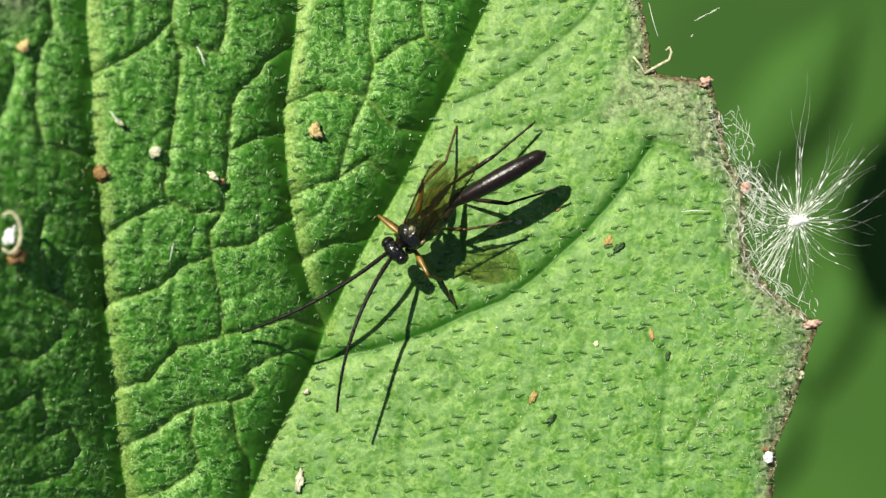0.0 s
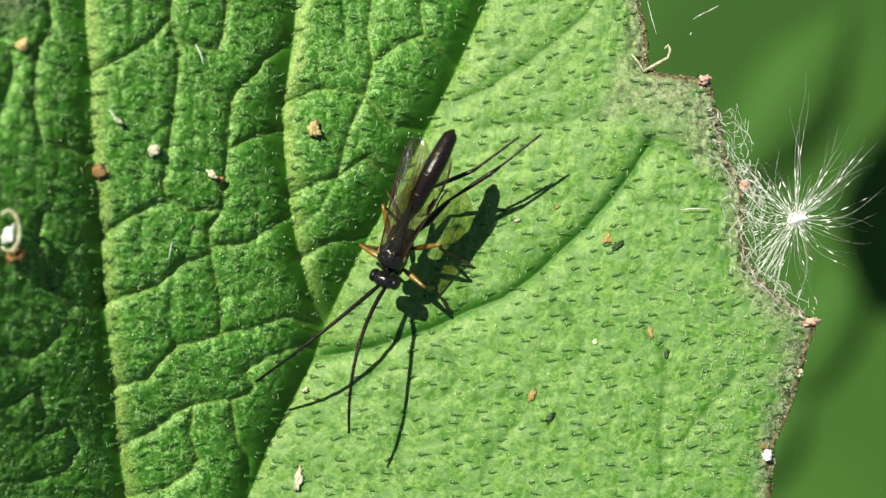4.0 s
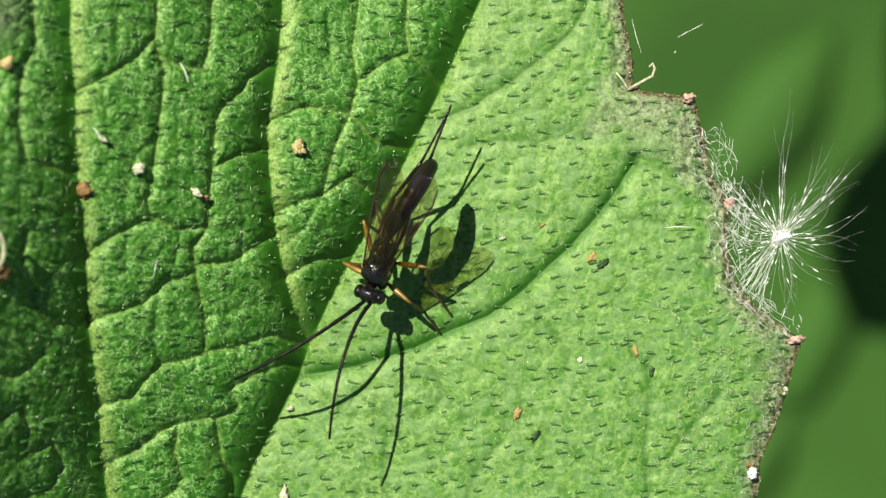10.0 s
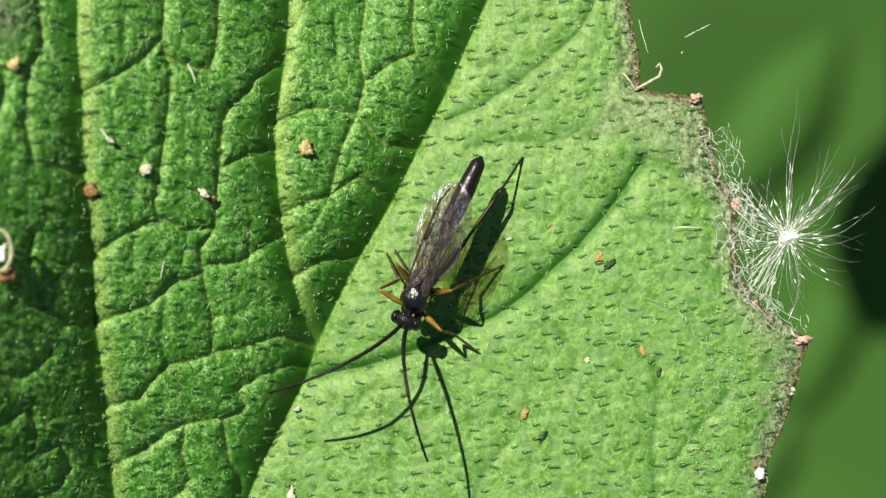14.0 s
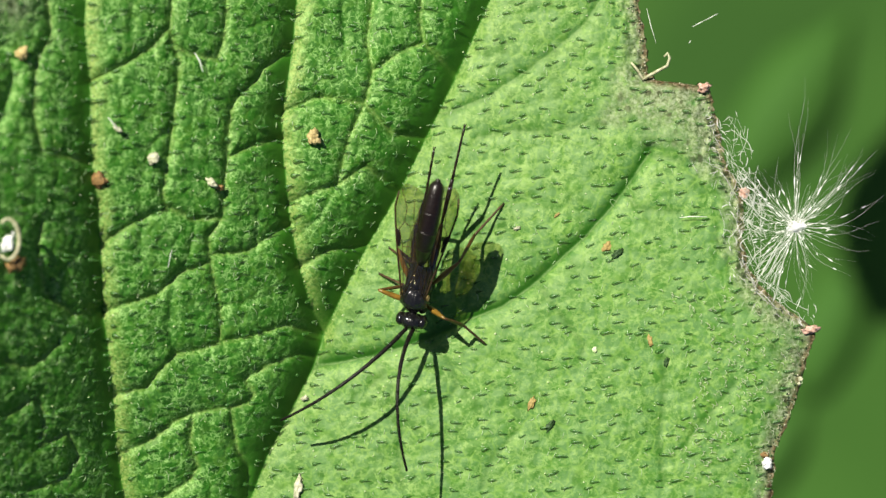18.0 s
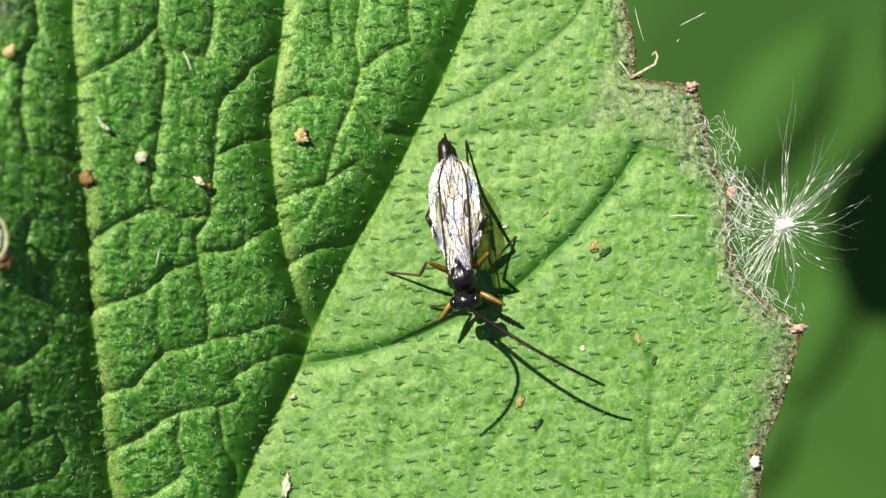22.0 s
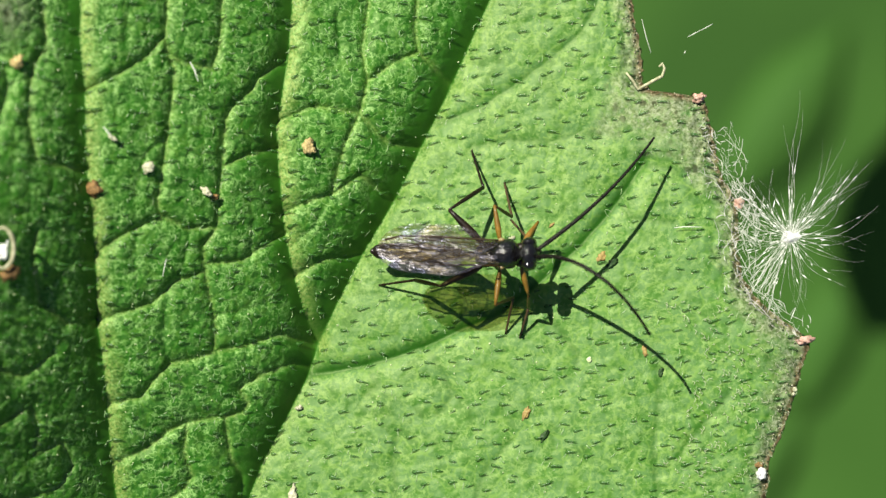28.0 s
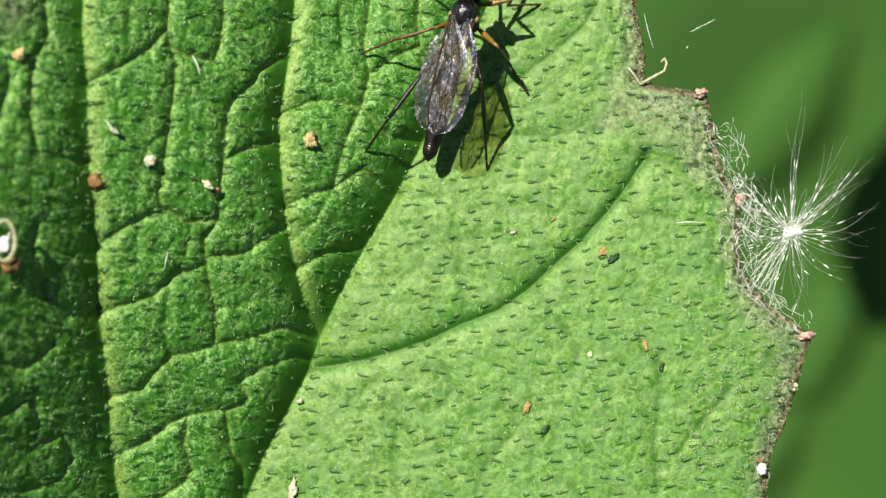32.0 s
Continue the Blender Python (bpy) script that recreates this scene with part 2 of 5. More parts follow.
def spun(stations, sides=20):
    """A closed body round the x axis: stations of (x, z of the middle, half width, half height)."""
    bm = bmesh.new()
    rings = []
    for x, z, w, h in stations:
        rings.append([bm.verts.new((x * U, w * U * math.cos(2 * math.pi * k / sides), (z + h * math.sin(2 * math.pi * k / sides)) * U)) for k in range(sides)])
    for a, b in zip(rings, rings[1:]):
        for k in range(sides):
            bm.faces.new((a[k], a[(k + 1) % sides], b[(k + 1) % sides], b[k]))
    bm.faces.new(list(reversed(rings[0])))
    bm.faces.new(rings[-1])
    bmesh.ops.recalc_face_normals(bm, faces=bm.faces)
    return bm


def blob(cx, cy, cz, rx, ry, rz, seg=20):
    bm = bmesh.new()
    bmesh.ops.create_uvsphere(bm, u_segments=seg, v_segments=seg * 2 // 3, radius=1.0)
    for v in bm.verts:
        v.co = Vector((cx + v.co.x * rx, cy + v.co.y * ry, cz + v.co.z * rz)) * U
    return bm


# ---- the leaf ----
MIDRIB = [(905, -80), (868, 0), (800, 150), (750, 250), (705, 340), (650, 432), (603, 520), (568, 595), (545, 660), (503, 740), (468, 805), (437, 882), (395, 980), (340, 1120)]
MAJOR = [
    [(152, -160), (148, -40), (146, 50), (154, 150), (157, 280), (168, 380), (173, 480), (175, 570), (188, 660), (194, 740), (198, 800), (209, 882), (218, 1100)],
    [(530, -160), (524, -40), (520, 20), (513, 90), (503, 160), (493, 215), (498, 300), (507, 400), (524, 480), (543, 548), (566, 598)],
]
TERTIARY = [
    [(156, 148), (215, 118), (262, 88), (296, 52), (301, 0), (303, -80)],
    [(296, 60), (312, 110), (309, 160), (300, 230), (288, 300), (282, 345), (290, 376)],
    [(174, 438), (200, 415), (245, 391), (290, 371), (335, 392), (386, 392)],
    [(398, -80), (396, 30), (389, 80), (379, 110), (330, 100), (296, 82)],
    [(420, 172), (402, 202), (396, 285), (386, 392), (362, 424), (364, 456), (372, 505), (383, 560), (381, 611)],
    [(402, 198), (420, 172), (446, 150), (464, 124), (505, 96)],
    [(176, 556), (205, 545), (245, 533), (275, 522), (300, 496), (316, 485), (364, 470)],
    [(196, 702), (250, 690), (275, 660), (302, 632), (342, 625), (381, 611), (440, 600), (500, 580), (556, 600)],
    [(206, 806), (255, 785), (302, 750), (332, 736), (430, 720), (441, 702), (426, 676), (470, 650), (520, 632), (552, 640)],
    [(332, 736), (328, 790), (341, 832), (322, 858), (282, 884), (214, 900)],
    [(396, 285), (440, 262), (496, 250)],
    [(364, 456), (430, 450), (475, 420), (507, 402)],
    [(502, 368), (545, 346), (590, 334), (640, 300), (700, 345)],
    [(524, 478), (572, 450), (640, 440)],
    [(494, 205), (560, 176), (612, 186), (640, 190), (690, 245), (745, 252)],
    [(640, 190), (655, 132), (645, 80), (656, 0), (660, -80)],
    [(655, 132), (705, 98), (745, 82), (800, 140)],
    [(745, 82), (738, 40), (750, -60)],
    [(640, 190), (612, 250), (590, 334)],
    [(74, -60), (86, 60), (60, 110), (52, 200), (70, 270), (150, 290)],
    [(66, 400), (58, 440), (70, 520), (120, 560), (178, 545)],
    [(0, 640), (40, 655), (62, 640), (96, 610)], [(0, 740), (50, 705), (70, 735), (60, 790)], [(60, 790), (110, 770), (128, 812), (104, 850), (40, 870)],
    [(428, 882), (430, 830), (410, 800), (400, 730)],
]
LEFT_FINE = [
    [(383, 548), (425, 543), (462, 528), (500, 520)], [(300, 640), (340, 680), (352, 720)], [(245, 330), (262, 260), (300, 230)], [(440, 320), (452, 380), (444, 440)],
    [(430, 60), (470, 40), (520, 30)], [(560, 180), (556, 110), (520, 84)], [(590, 334), (560, 390), (524, 420)], [(440, 600), (436, 650), (426, 676)],
    [(70, 520), (110, 470), (150, 440)], [(232, 0), (226, 60), (262, 88)], [(340, 398), (330, 450), (318, 484)], [(600, 20), (606, 90), (655, 132)], [(250, 690), (262, 740), (302, 750)],
    [(245, 404), (240, 470), (275, 522)], [(302, 632), (290, 580), (300, 500)],
]
RIGHT = [
    [(556, 652), (600, 645), (640, 638), (700, 622), (760, 601), (820, 573), (880, 550), (930, 516), (985, 466), (1030, 425), (1080, 370), (1112, 325), (1146, 272)],
    [(775, 212), (860, 176), (930, 131), (990, 86), (1030, 50), (1056, 12), (1075, -60)],
]
RIGHT_FINE = [
    [(1146, 285), (1178, 290), (1245, 300)], [(1100, 345), (1120, 378), (1195, 386)], [(838, 252), (905, 238), (975, 243), (1030, 226), (1064, 232)],
    [(820, 573), (819, 500), (806, 440), (802, 398)], [(756, 604), (788, 655), (801, 690), (776, 724)], [(905, 770), (858, 824), (842, 870)],
    [(706, 752), (696, 800), (702, 850)], [(946, 512), (1000, 588), (1026, 620), (1018, 645)], [(1166, 630), (1166, 700), (1156, 800), (1165, 860)],
    [(654, 636), (668, 668), (650, 690)], [(1290, 690), (1240, 750), (1200, 800)],
]
LOBE = [[(-60, 60), (-5, 88), (12, 108), (18, 135), (12, 165), (-4, 210), (-30, 262)]]
EDGE = [(1105, -260), (1112, -100), (1122, -20), (1127, 20), (1138, 80), (1139, 141), (1158, 152), (1196, 156), (1246, 164), (1257, 190), (1268, 240), (1277, 300), (1300, 338),
        (1311, 380), (1308, 430), (1315, 480), (1340, 520), (1390, 561), (1438, 595), (1418, 650), (1406, 700), (1386, 760), (1362, 810), (1356, 882), (1350, 950), (1300, 1060), (1240, 1180)]


def distance(lines, x, y):
    """Distance from plan points to the nearest of the lines."""
    best = np.full(np.shape(x), 1e9)
    for line in lines:
        for (ax, ay), (bx, by) in zip(line, line[1:]):
            dx, dy = bx - ax, by - ay
            k = np.clip(((x - ax) * dx + (y - ay) * dy) / (dx * dx + dy * dy), 0, 1)
            best = np.minimum(best, np.hypot(x - ax - k * dx, y - ay - k * dy))
    return best


def beside(line, x, y):
    """How far a point lies to the right of a line that runs down the plan."""
    e = np.array(line, float)
    return x - np.interp(y, e[:, 1], e[:, 0])


def edge_x(y):
    e = np.array(EDGE, float)
    return np.interp(y, e[:, 1], e[:, 0])


def waves(x, y, size, seed):
    """Smooth bounded unevenness, a sum of a few sines in odd directions."""
    r = np.random.RandomState(seed)
    z = 0
    for _ in range(9):
        a, k, p = r.uniform(0, 6.3), r.uniform(0.6, 1.7) / size, r.uniform(0, 6.3)
        z = z + np.sin((x * math.cos(a) + y * math.sin(a)) * 6.283 * k + p)
    return z / 9


def pillows(x, y, size, seed):
    """Rounded cushions in an uneven lattice, 0 in the creases between them and 1 on their tops."""
    ix, iy = np.floor(x / size).astype(int), np.floor(y / size).astype(int)
    near, second = np.full(np.shape(x), 9.0), np.full(np.shape(x), 9.0)
    for dx in (-1, 0, 1):
        for dy in (-1, 0, 1):
            cx, cy = ix + dx, iy + dy
            jx = np.sin(cx * 127.1 + cy * 311.7 + seed) * 43758.545
            jy = np.sin(cx * 269.5 + cy * 183.3 + seed) * 43758.545
            d = np.hypot(cx + 0.15 + 0.7 * (jx - np.floor(jx)) - x / size, cy + 0.15 + 0.7 * (jy - np.floor(jy)) - y / size)
            second = np.minimum(second, np.maximum(near, d))
            near = np.minimum(near, d)
    return 1 - np.exp(-np.maximum(second - near, 0) * 3.2)


def ground(x, y):
    """Height of the leaf's upper face at plan points, in plan units."""
    x, y = np.asarray(x, float), np.asarray(y, float)
    rib = np.array(MIDRIB, float)
    side = x - np.interp(y, rib[:, 1], rib[:, 0])
    across = side * 0.89
    left, right = np.maximum(-across, 0), np.maximum(across, 0)
    z = 0.44 * left + 0.00008 * left ** 2 - (0.00014 * np.maximum(720 - y, 0) ** 2 + 0.00018 * np.maximum(y - 330, 0) ** 2) * np.clip(left / 200, 0, 1) + 0.30 * np.maximum(170 - x, 0) * np.clip((y - 90) / 400, 0, 1)
    z = z + np.where(right < 420, 0.125 * right - 0.00004 * right ** 2, 45.44 + 0.0914 * (right - 420) - 0.00006 * (right - 420) ** 2)
    lhs = 1 / (1 + np.exp(across / 10))

    def fold(d, depth, width, soft):
        return depth * (1 - np.exp(-(np.sqrt(d * d + soft * soft) - soft) / width))

    def step(line, left_depth, left_wide, right_depth, right_wide):
        # a bank on the right of the vein, a long fall towards it on the left
        d = distance([line], x, y)
        return np.where(beside(line, x, y) > 0, fold(d, right_depth, right_wide, 2), fold(d, left_depth, left_wide, 2))

    z = z + step(MIDRIB, 56, 50, 9, 13)
    z = z + lhs * (step(MAJOR[0], 16 + 22 * np.clip((y - 30) / 260, 0, 1), 56, 22, 24) + step(MAJOR[1], 36, 38, 22, 24) - 44)
    z = z + lhs * (fold(distance(TERTIARY, x, y), 12, 8, 1.5) + fold(distance(LEFT_FINE, x, y), 4.5, 7, 1.5))
    plain = 1 - np.exp(-(np.minimum(distance(MAJOR, x, y), distance([MIDRIB], x, y)) / 30) ** 2)
    z = z + lhs * plain * (2.6 * pillows(x, y, 30, 1.7) + 1.0 * pillows(x, y, 14, 5.1)) + (1 - lhs) * 0.9 * pillows(x, y, 27, 3.3)
    z = z + (1 - lhs) * (np.where(beside(RIGHT[0][::-1], x, y) < 0, fold(distance(RIGHT[:1], x, y), 11, 15, 2), fold(distance(RIGHT[:1], x, y), 11, 13, 2)) + fold(distance(RIGHT[1:], x, y), 5, 11, 3))
    z = z + (1 - lhs) * fold(distance(RIGHT_FINE, x, y), 3.5, 14, 3)
    d = distance(LOBE, x, y)
    z = z - 17 * np.exp(-d / 12)
    z = z + lhs * (2.4 * waves(x, y, 60, 3) + 0.7 * waves(x, y, 26, 4)) + (1 - lhs) * (1.8 * waves(x, y, 70, 5) + 0.8 * waves(x, y, 30, 6))
    rim = np.clip(1 - (edge_x(y) - x) / 90, 0, 1)
    return z - 14 * rim ** 2 + rim * 6 * waves(x, y, 34, 7) + 3 * rim ** 2 * waves(x, y, 13, 8)


def on_leaf(x, y, h=0.0):
    return place(x, y, float(ground(x, y)) + h)


def build_leaf():
    rows, cols = 520, 680
    even = np.linspace(-230, 1130, 4000)
    dense = np.cumsum(1 + 2.2 * np.exp(-((even - 152) / 16) ** 2))
    ys = np.interp(np.linspace(dense[0], dense[-1], rows), dense, even)
    bulge = 1 - ((ys - 450) / 700) ** 2
    xl = -120 - 190 * np.sqrt(np.clip(bulge, 0.02, 1)) + 8 * np.abs(np.sin(ys / 45))
    xr = edge_x(ys) + 4.5 * waves(ys, ys * 0.3, 26, 11) + 3.0 * waves(ys, ys * 0.2, 11, 12)
    u = np.linspace(0, 1, cols)
    X = xl[:, None] + (1440 - xl)[:, None] * u[None, :]
    X = np.where(X < 1000, X, 1000 + (X - 1000) * (xr[:, None] - 1000) / 440)
    Y = np.repeat(ys[:, None], cols, 1)
    Z = ground(X, Y)
    zz = Z * U
    k = 1 - zz / DIST
    co = np.stack([(X - 784) * U * k, (441 - Y) * U * k, zz], -1).reshape(-1, 3)
    idx = np.arange(rows * cols).reshape(rows, cols)
    faces = np.stack([idx[1:, :-1], idx[1:, 1:], idx[:-1, 1:], idx[:-1, :-1]], -1).reshape(-1, 4)
    me = bpy.data.meshes.new("blade")
    me.from_pydata(co.tolist(), [], faces.tolist())
    me.materials.append(LEAF)
    me.polygons.foreach_set("use_smooth", [True] * len(me.polygons))
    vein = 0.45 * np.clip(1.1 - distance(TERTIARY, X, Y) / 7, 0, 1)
    # lit bank on each vein's right, its sunlight put into the paler colour
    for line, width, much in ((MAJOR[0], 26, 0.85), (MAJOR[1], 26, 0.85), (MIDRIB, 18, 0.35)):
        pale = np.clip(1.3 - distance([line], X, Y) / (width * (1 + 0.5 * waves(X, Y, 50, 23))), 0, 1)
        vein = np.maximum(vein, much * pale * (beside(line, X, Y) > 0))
    # main side vein: painted shade spreads wider on the bank facing off the sun
    groove_shade = np.clip(1.3 - distance(RIGHT[:1], X, Y) / np.where(beside(RIGHT[0][::-1], X, Y) < 0, 15 + 5 * waves(X, Y, 45, 27), 5), 0, 1)
    groove_shade = np.maximum(groove_shade, 0.55 * np.clip(1.2 - np.minimum(distance(RIGHT[1:], X, Y), distance(RIGHT_FINE, X, Y)) / (8 + 3 * waves(X, Y, 45, 28)), 0, 1))
    # smooth flanks on the veins' left, turned from the sun and painted deeper
    sleek_shade = np.zeros_like(X)
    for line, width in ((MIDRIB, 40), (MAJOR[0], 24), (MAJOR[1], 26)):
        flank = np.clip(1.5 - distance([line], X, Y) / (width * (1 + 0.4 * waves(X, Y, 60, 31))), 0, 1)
        sleek_shade = np.maximum(sleek_shade, flank * (beside(line, X, Y) < 0))
    # 0 left, 1 right of the midrib: picks the darker or sheen-paled colours
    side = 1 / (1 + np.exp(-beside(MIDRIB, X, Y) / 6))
    off = distance([EDGE], X, Y)
    broad = 30 + 70 * np.exp(-((Y - 225) / 75) ** 2) + 26 * np.exp(-((Y - 640) / 120) ** 2)
    rim = 0.95 * np.clip(1.35 - off / (broad * (1 + 0.6 * waves(X, Y, 60, 21))), 0, 1)
    rim = np.maximum(rim, 0.9 * np.exp(-((X - 15) ** 2 + (Y - 5) ** 2) / 48 ** 2))
    crust = np.clip(1.3 - off / (11 + 6 * waves(X, Y, 30, 22)), 0, 1)
    for name, data in (("vein", vein), ("groove_shade", groove_shade), ("sleek_shade", sleek_shade), ("side", side), ("rim", rim), ("crust", crust)):
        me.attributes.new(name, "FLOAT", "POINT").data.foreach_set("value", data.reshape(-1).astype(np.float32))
    leaf = tagged(new("leaf"), "hairy green leaf with sunken veins and a nibbled brown edge", "leaf", kind="structure")
    blade = new("blade", me)
    blade.parent = leaf
    solid = blade.modifiers.new("thickness", "SOLIDIFY")
    solid.thickness, solid.offset = 9 * U, -1
    # the stalk that holds it up, out of sight below
    pts = [place(360, 1090, 60), place(290, 1230, -60), place(220, 1500, -600), place(150, 1900, -3000), place(100, 2100, -18000)]
    v, f = tube_data(pts, [16 * U, 22 * U, 26 * U, 34 * U, 60 * U], 10)
    mesh_object("stalk", v, f, LEAF, leaf)
    return leaf


def hair_spots():
    r = random.Random(5)
    spots = []
    y = -40
    while y < 930:
        x = -60 + r.uniform(0, 30)
        while x < 1440:
            px, py = x + r.uniform(-15, 15), y + r.uniform(-12, 12)
            if px < float(edge_x(py)) - 8 and r.random() < 0.92:
                spots.append((px, py))
            x += 40
        y += 27
    return spots


def build_hairs(spots):
    """Short bristles all over the leaf, each leaning on a swollen foot."""
    r = random.Random(6)
    verts, faces = [], []
    heights = ground([p[0] for p in spots], [p[1] for p in spots])
    ahead = ground([p[0] + 13 for p in spots], [p[1] for p in spots])
    for (px, py), h, h2 in zip(spots, heights, ahead):
        base = place(px, py, h - 1)
        size = r.uniform(0.75, 1.35)
        lean = Vector((11 + r.uniform(-3, 4), 1.5 + r.uniform(-4, 4), 4 + (h2 - h) * 0.8 + r.uniform(-1, 3))) * U * size
        fat = r.uniform(0.9, 1.4) * (1.5 if px < 600 else 1.1)
        tube_data([base, base + lean * 0.14 + Vector((0, 0, 1.8 * U)), base + lean * 0.32 + Vector((0, 0, 2.2 * U)), base + lean * 0.7 + Vector((0, 0, 1.4 * U)), base + lean * 1.1],
                  [2.4 * U * fat, 2.5 * U * fat, 1.7 * U * fat, 1.3 * U, 0.4 * U], 5, verts, faces)
    ob = mesh_object("leaf_hairs", verts, faces, HAIR)
    tagged(ob, "short green bristles scattered over the leaf", "leaf hairs", kind="stuff")


def build_fuzz(spots):
    """Pale ridges of cuticle and fine flat hairs round the foot of each bristle."""
    r = random.Random(15)
    strokes = []
    for x, y in spots:
        for _ in range(r.choice((0, 1, 1, 2, 2))):
            a = math.radians(r.gauss(95, 26) if r.random() < 0.75 else r.gauss(10, 30))
            n = r.uniform(5, 15)
            px, py = x + r.gauss(0, 7), y + r.gauss(3, 6)
            bend = r.uniform(-0.8, 0.8)
            strokes.append([(px + n * k * math.cos(a + bend * k), py + n * k * math.sin(a + bend * k)) for k in (-0.3, 0.05, 0.4, 0.7)])
    xy = np.array(strokes)
    hs = ground(xy[..., 0], xy[..., 1])
    verts, faces = [], []
    for line, h in zip(strokes, hs):
        thick = r.uniform(0.7, 1.3)
        tube_data([place(p, q, z + 0.2) for (p, q), z in zip(line, h)], [0.4 * U * thick, 1.0 * U * thick, 0.9 * U * thick, 0.3 * U], 4, verts, faces)
    ob = mesh_object("leaf_fuzz", verts, faces, FUZZ)
    tagged(ob, "fine pale hairs lying flat on the leaf", "leaf hairs", kind="stuff")


leaf = build_leaf()
spots = hair_spots()
build_fuzz(spots)
build_hairs(spots)

# ---- far background ----
def build_background():
    r = random.Random(8)
    bm = bmesh.new()
    bmesh.ops.create_grid(bm, x_segments=40, y_segments=40, size=60)
    for v in bm.verts:
        v.co.z = -0.53 + 0.02 * noise.noise(v.co * 0.7) * min(1, v.co.length / 20)
    me = bpy.data.meshes.new("ground")
    bm.to_mesh(me)
    bm.free()
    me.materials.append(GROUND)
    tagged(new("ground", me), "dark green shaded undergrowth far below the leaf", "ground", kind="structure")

    def blade(x, y, z, length, width, turn, rise, mat):
        verts, faces = [], []
        for i in range(9):
            k = i / 8
            w = width * math.sin(math.pi * min(0.97, 0.12 + 0.88 * k)) * 0.5
            px, pz = length * (k - 0.5), rise * math.sin(k * 2.4)
            verts += [(px, -w, pz - 0.2 * w), (px, 0, pz + 0.15 * w), (px, w, pz - 0.2 * w)]
        for i in range(8):
            for j in range(2):
                faces.append((i * 3 + j, i * 3 + j + 1, i * 3 + j + 4, i * 3 + j + 3))
        ob = new("grass_blade")
        sheet = mesh_object("blade", verts, faces, mat, ob)
        sheet.modifiers.new("thickness", "SOLIDIFY").thickness = 0.0006
        v, f = tube_data([Vector(verts[i * 3 + 1]) + Vector((0, 0, 0.0004)) for i in range(9)], [0.0010 - 0.00008 * i for i in range(9)], 6)
        mesh_object("midrib", v, f, mat, ob)
        ob.matrix_world = pose(x, y, z, r.uniform(-3, 3), 0, turn)
        return tagged(ob, "broad green grass blade below the leaf, highest two added unseen for shade", "grass blade", group="blades below the leaf")

    # x, y, height, length, width, turn: three lie on the ground, the two higher ones are added beyond the view to shade
    # it
    for x, y, z, length, width, turn in ((0.104, 0.042, -0.5292, 0.062, 0.032, 56), (0.116, -0.026, -0.5292, 0.044, 0.024, 70), (0.099, -0.062, -0.5291, 0.036, 0.016, 62),
                                         (0.049, 0.117, -0.330, 0.068, 0.038, 84), (0.028, 0.236, -0.230, 0.080, 0.036, 66)):
        blade(x, y, z, length, width, turn, 0.0015, BLADE)


build_background()
# ---- the wasp ----
# Its own space: x ahead, y to its left, z up, from the middle of the thorax.
WAIST = Vector((-50, 0, -2))
NECK = Vector((30, 0, 2))
ANTENNA_LENGTH = 288.0
ABDOMEN_PIECES = [58, 35, 34, 32, 28, 26]
WING_SPAN = 204.0
ANTENNA_PIECES = 12
LEGS = {  # foot joint of each pair: hip x, y, z, then femur, tibia, tarsus lengths
    "F": ((22, 15, -24), 58, 62, 66), "M": (((-14), 19, -26), 66, 76, 80), "H": ((-40, 16, -22), 86, 98, 92),
}


def wing_edge(k):
    """The forewing's front edge and hind edge at k of its length, rounded at the tip."""
    front = -2.5 * math.sin(math.pi * min(1, k * 1.2))
    hind = 9 + 57 * math.sin(math.pi * 0.5 * min(1, k / 0.6)) ** 1.1
    if k > 0.78:
        front = 22 - (22 - front) * math.sqrt(max(0, 1 - ((k - 0.78) / 0.22) ** 2))
    if k > 0.66:
        hind = 22 + (hind - 22) * math.sqrt(max(0, 1 - ((k - 0.66) / 0.34) ** 2))
    return front, max(hind, front + 0.5)


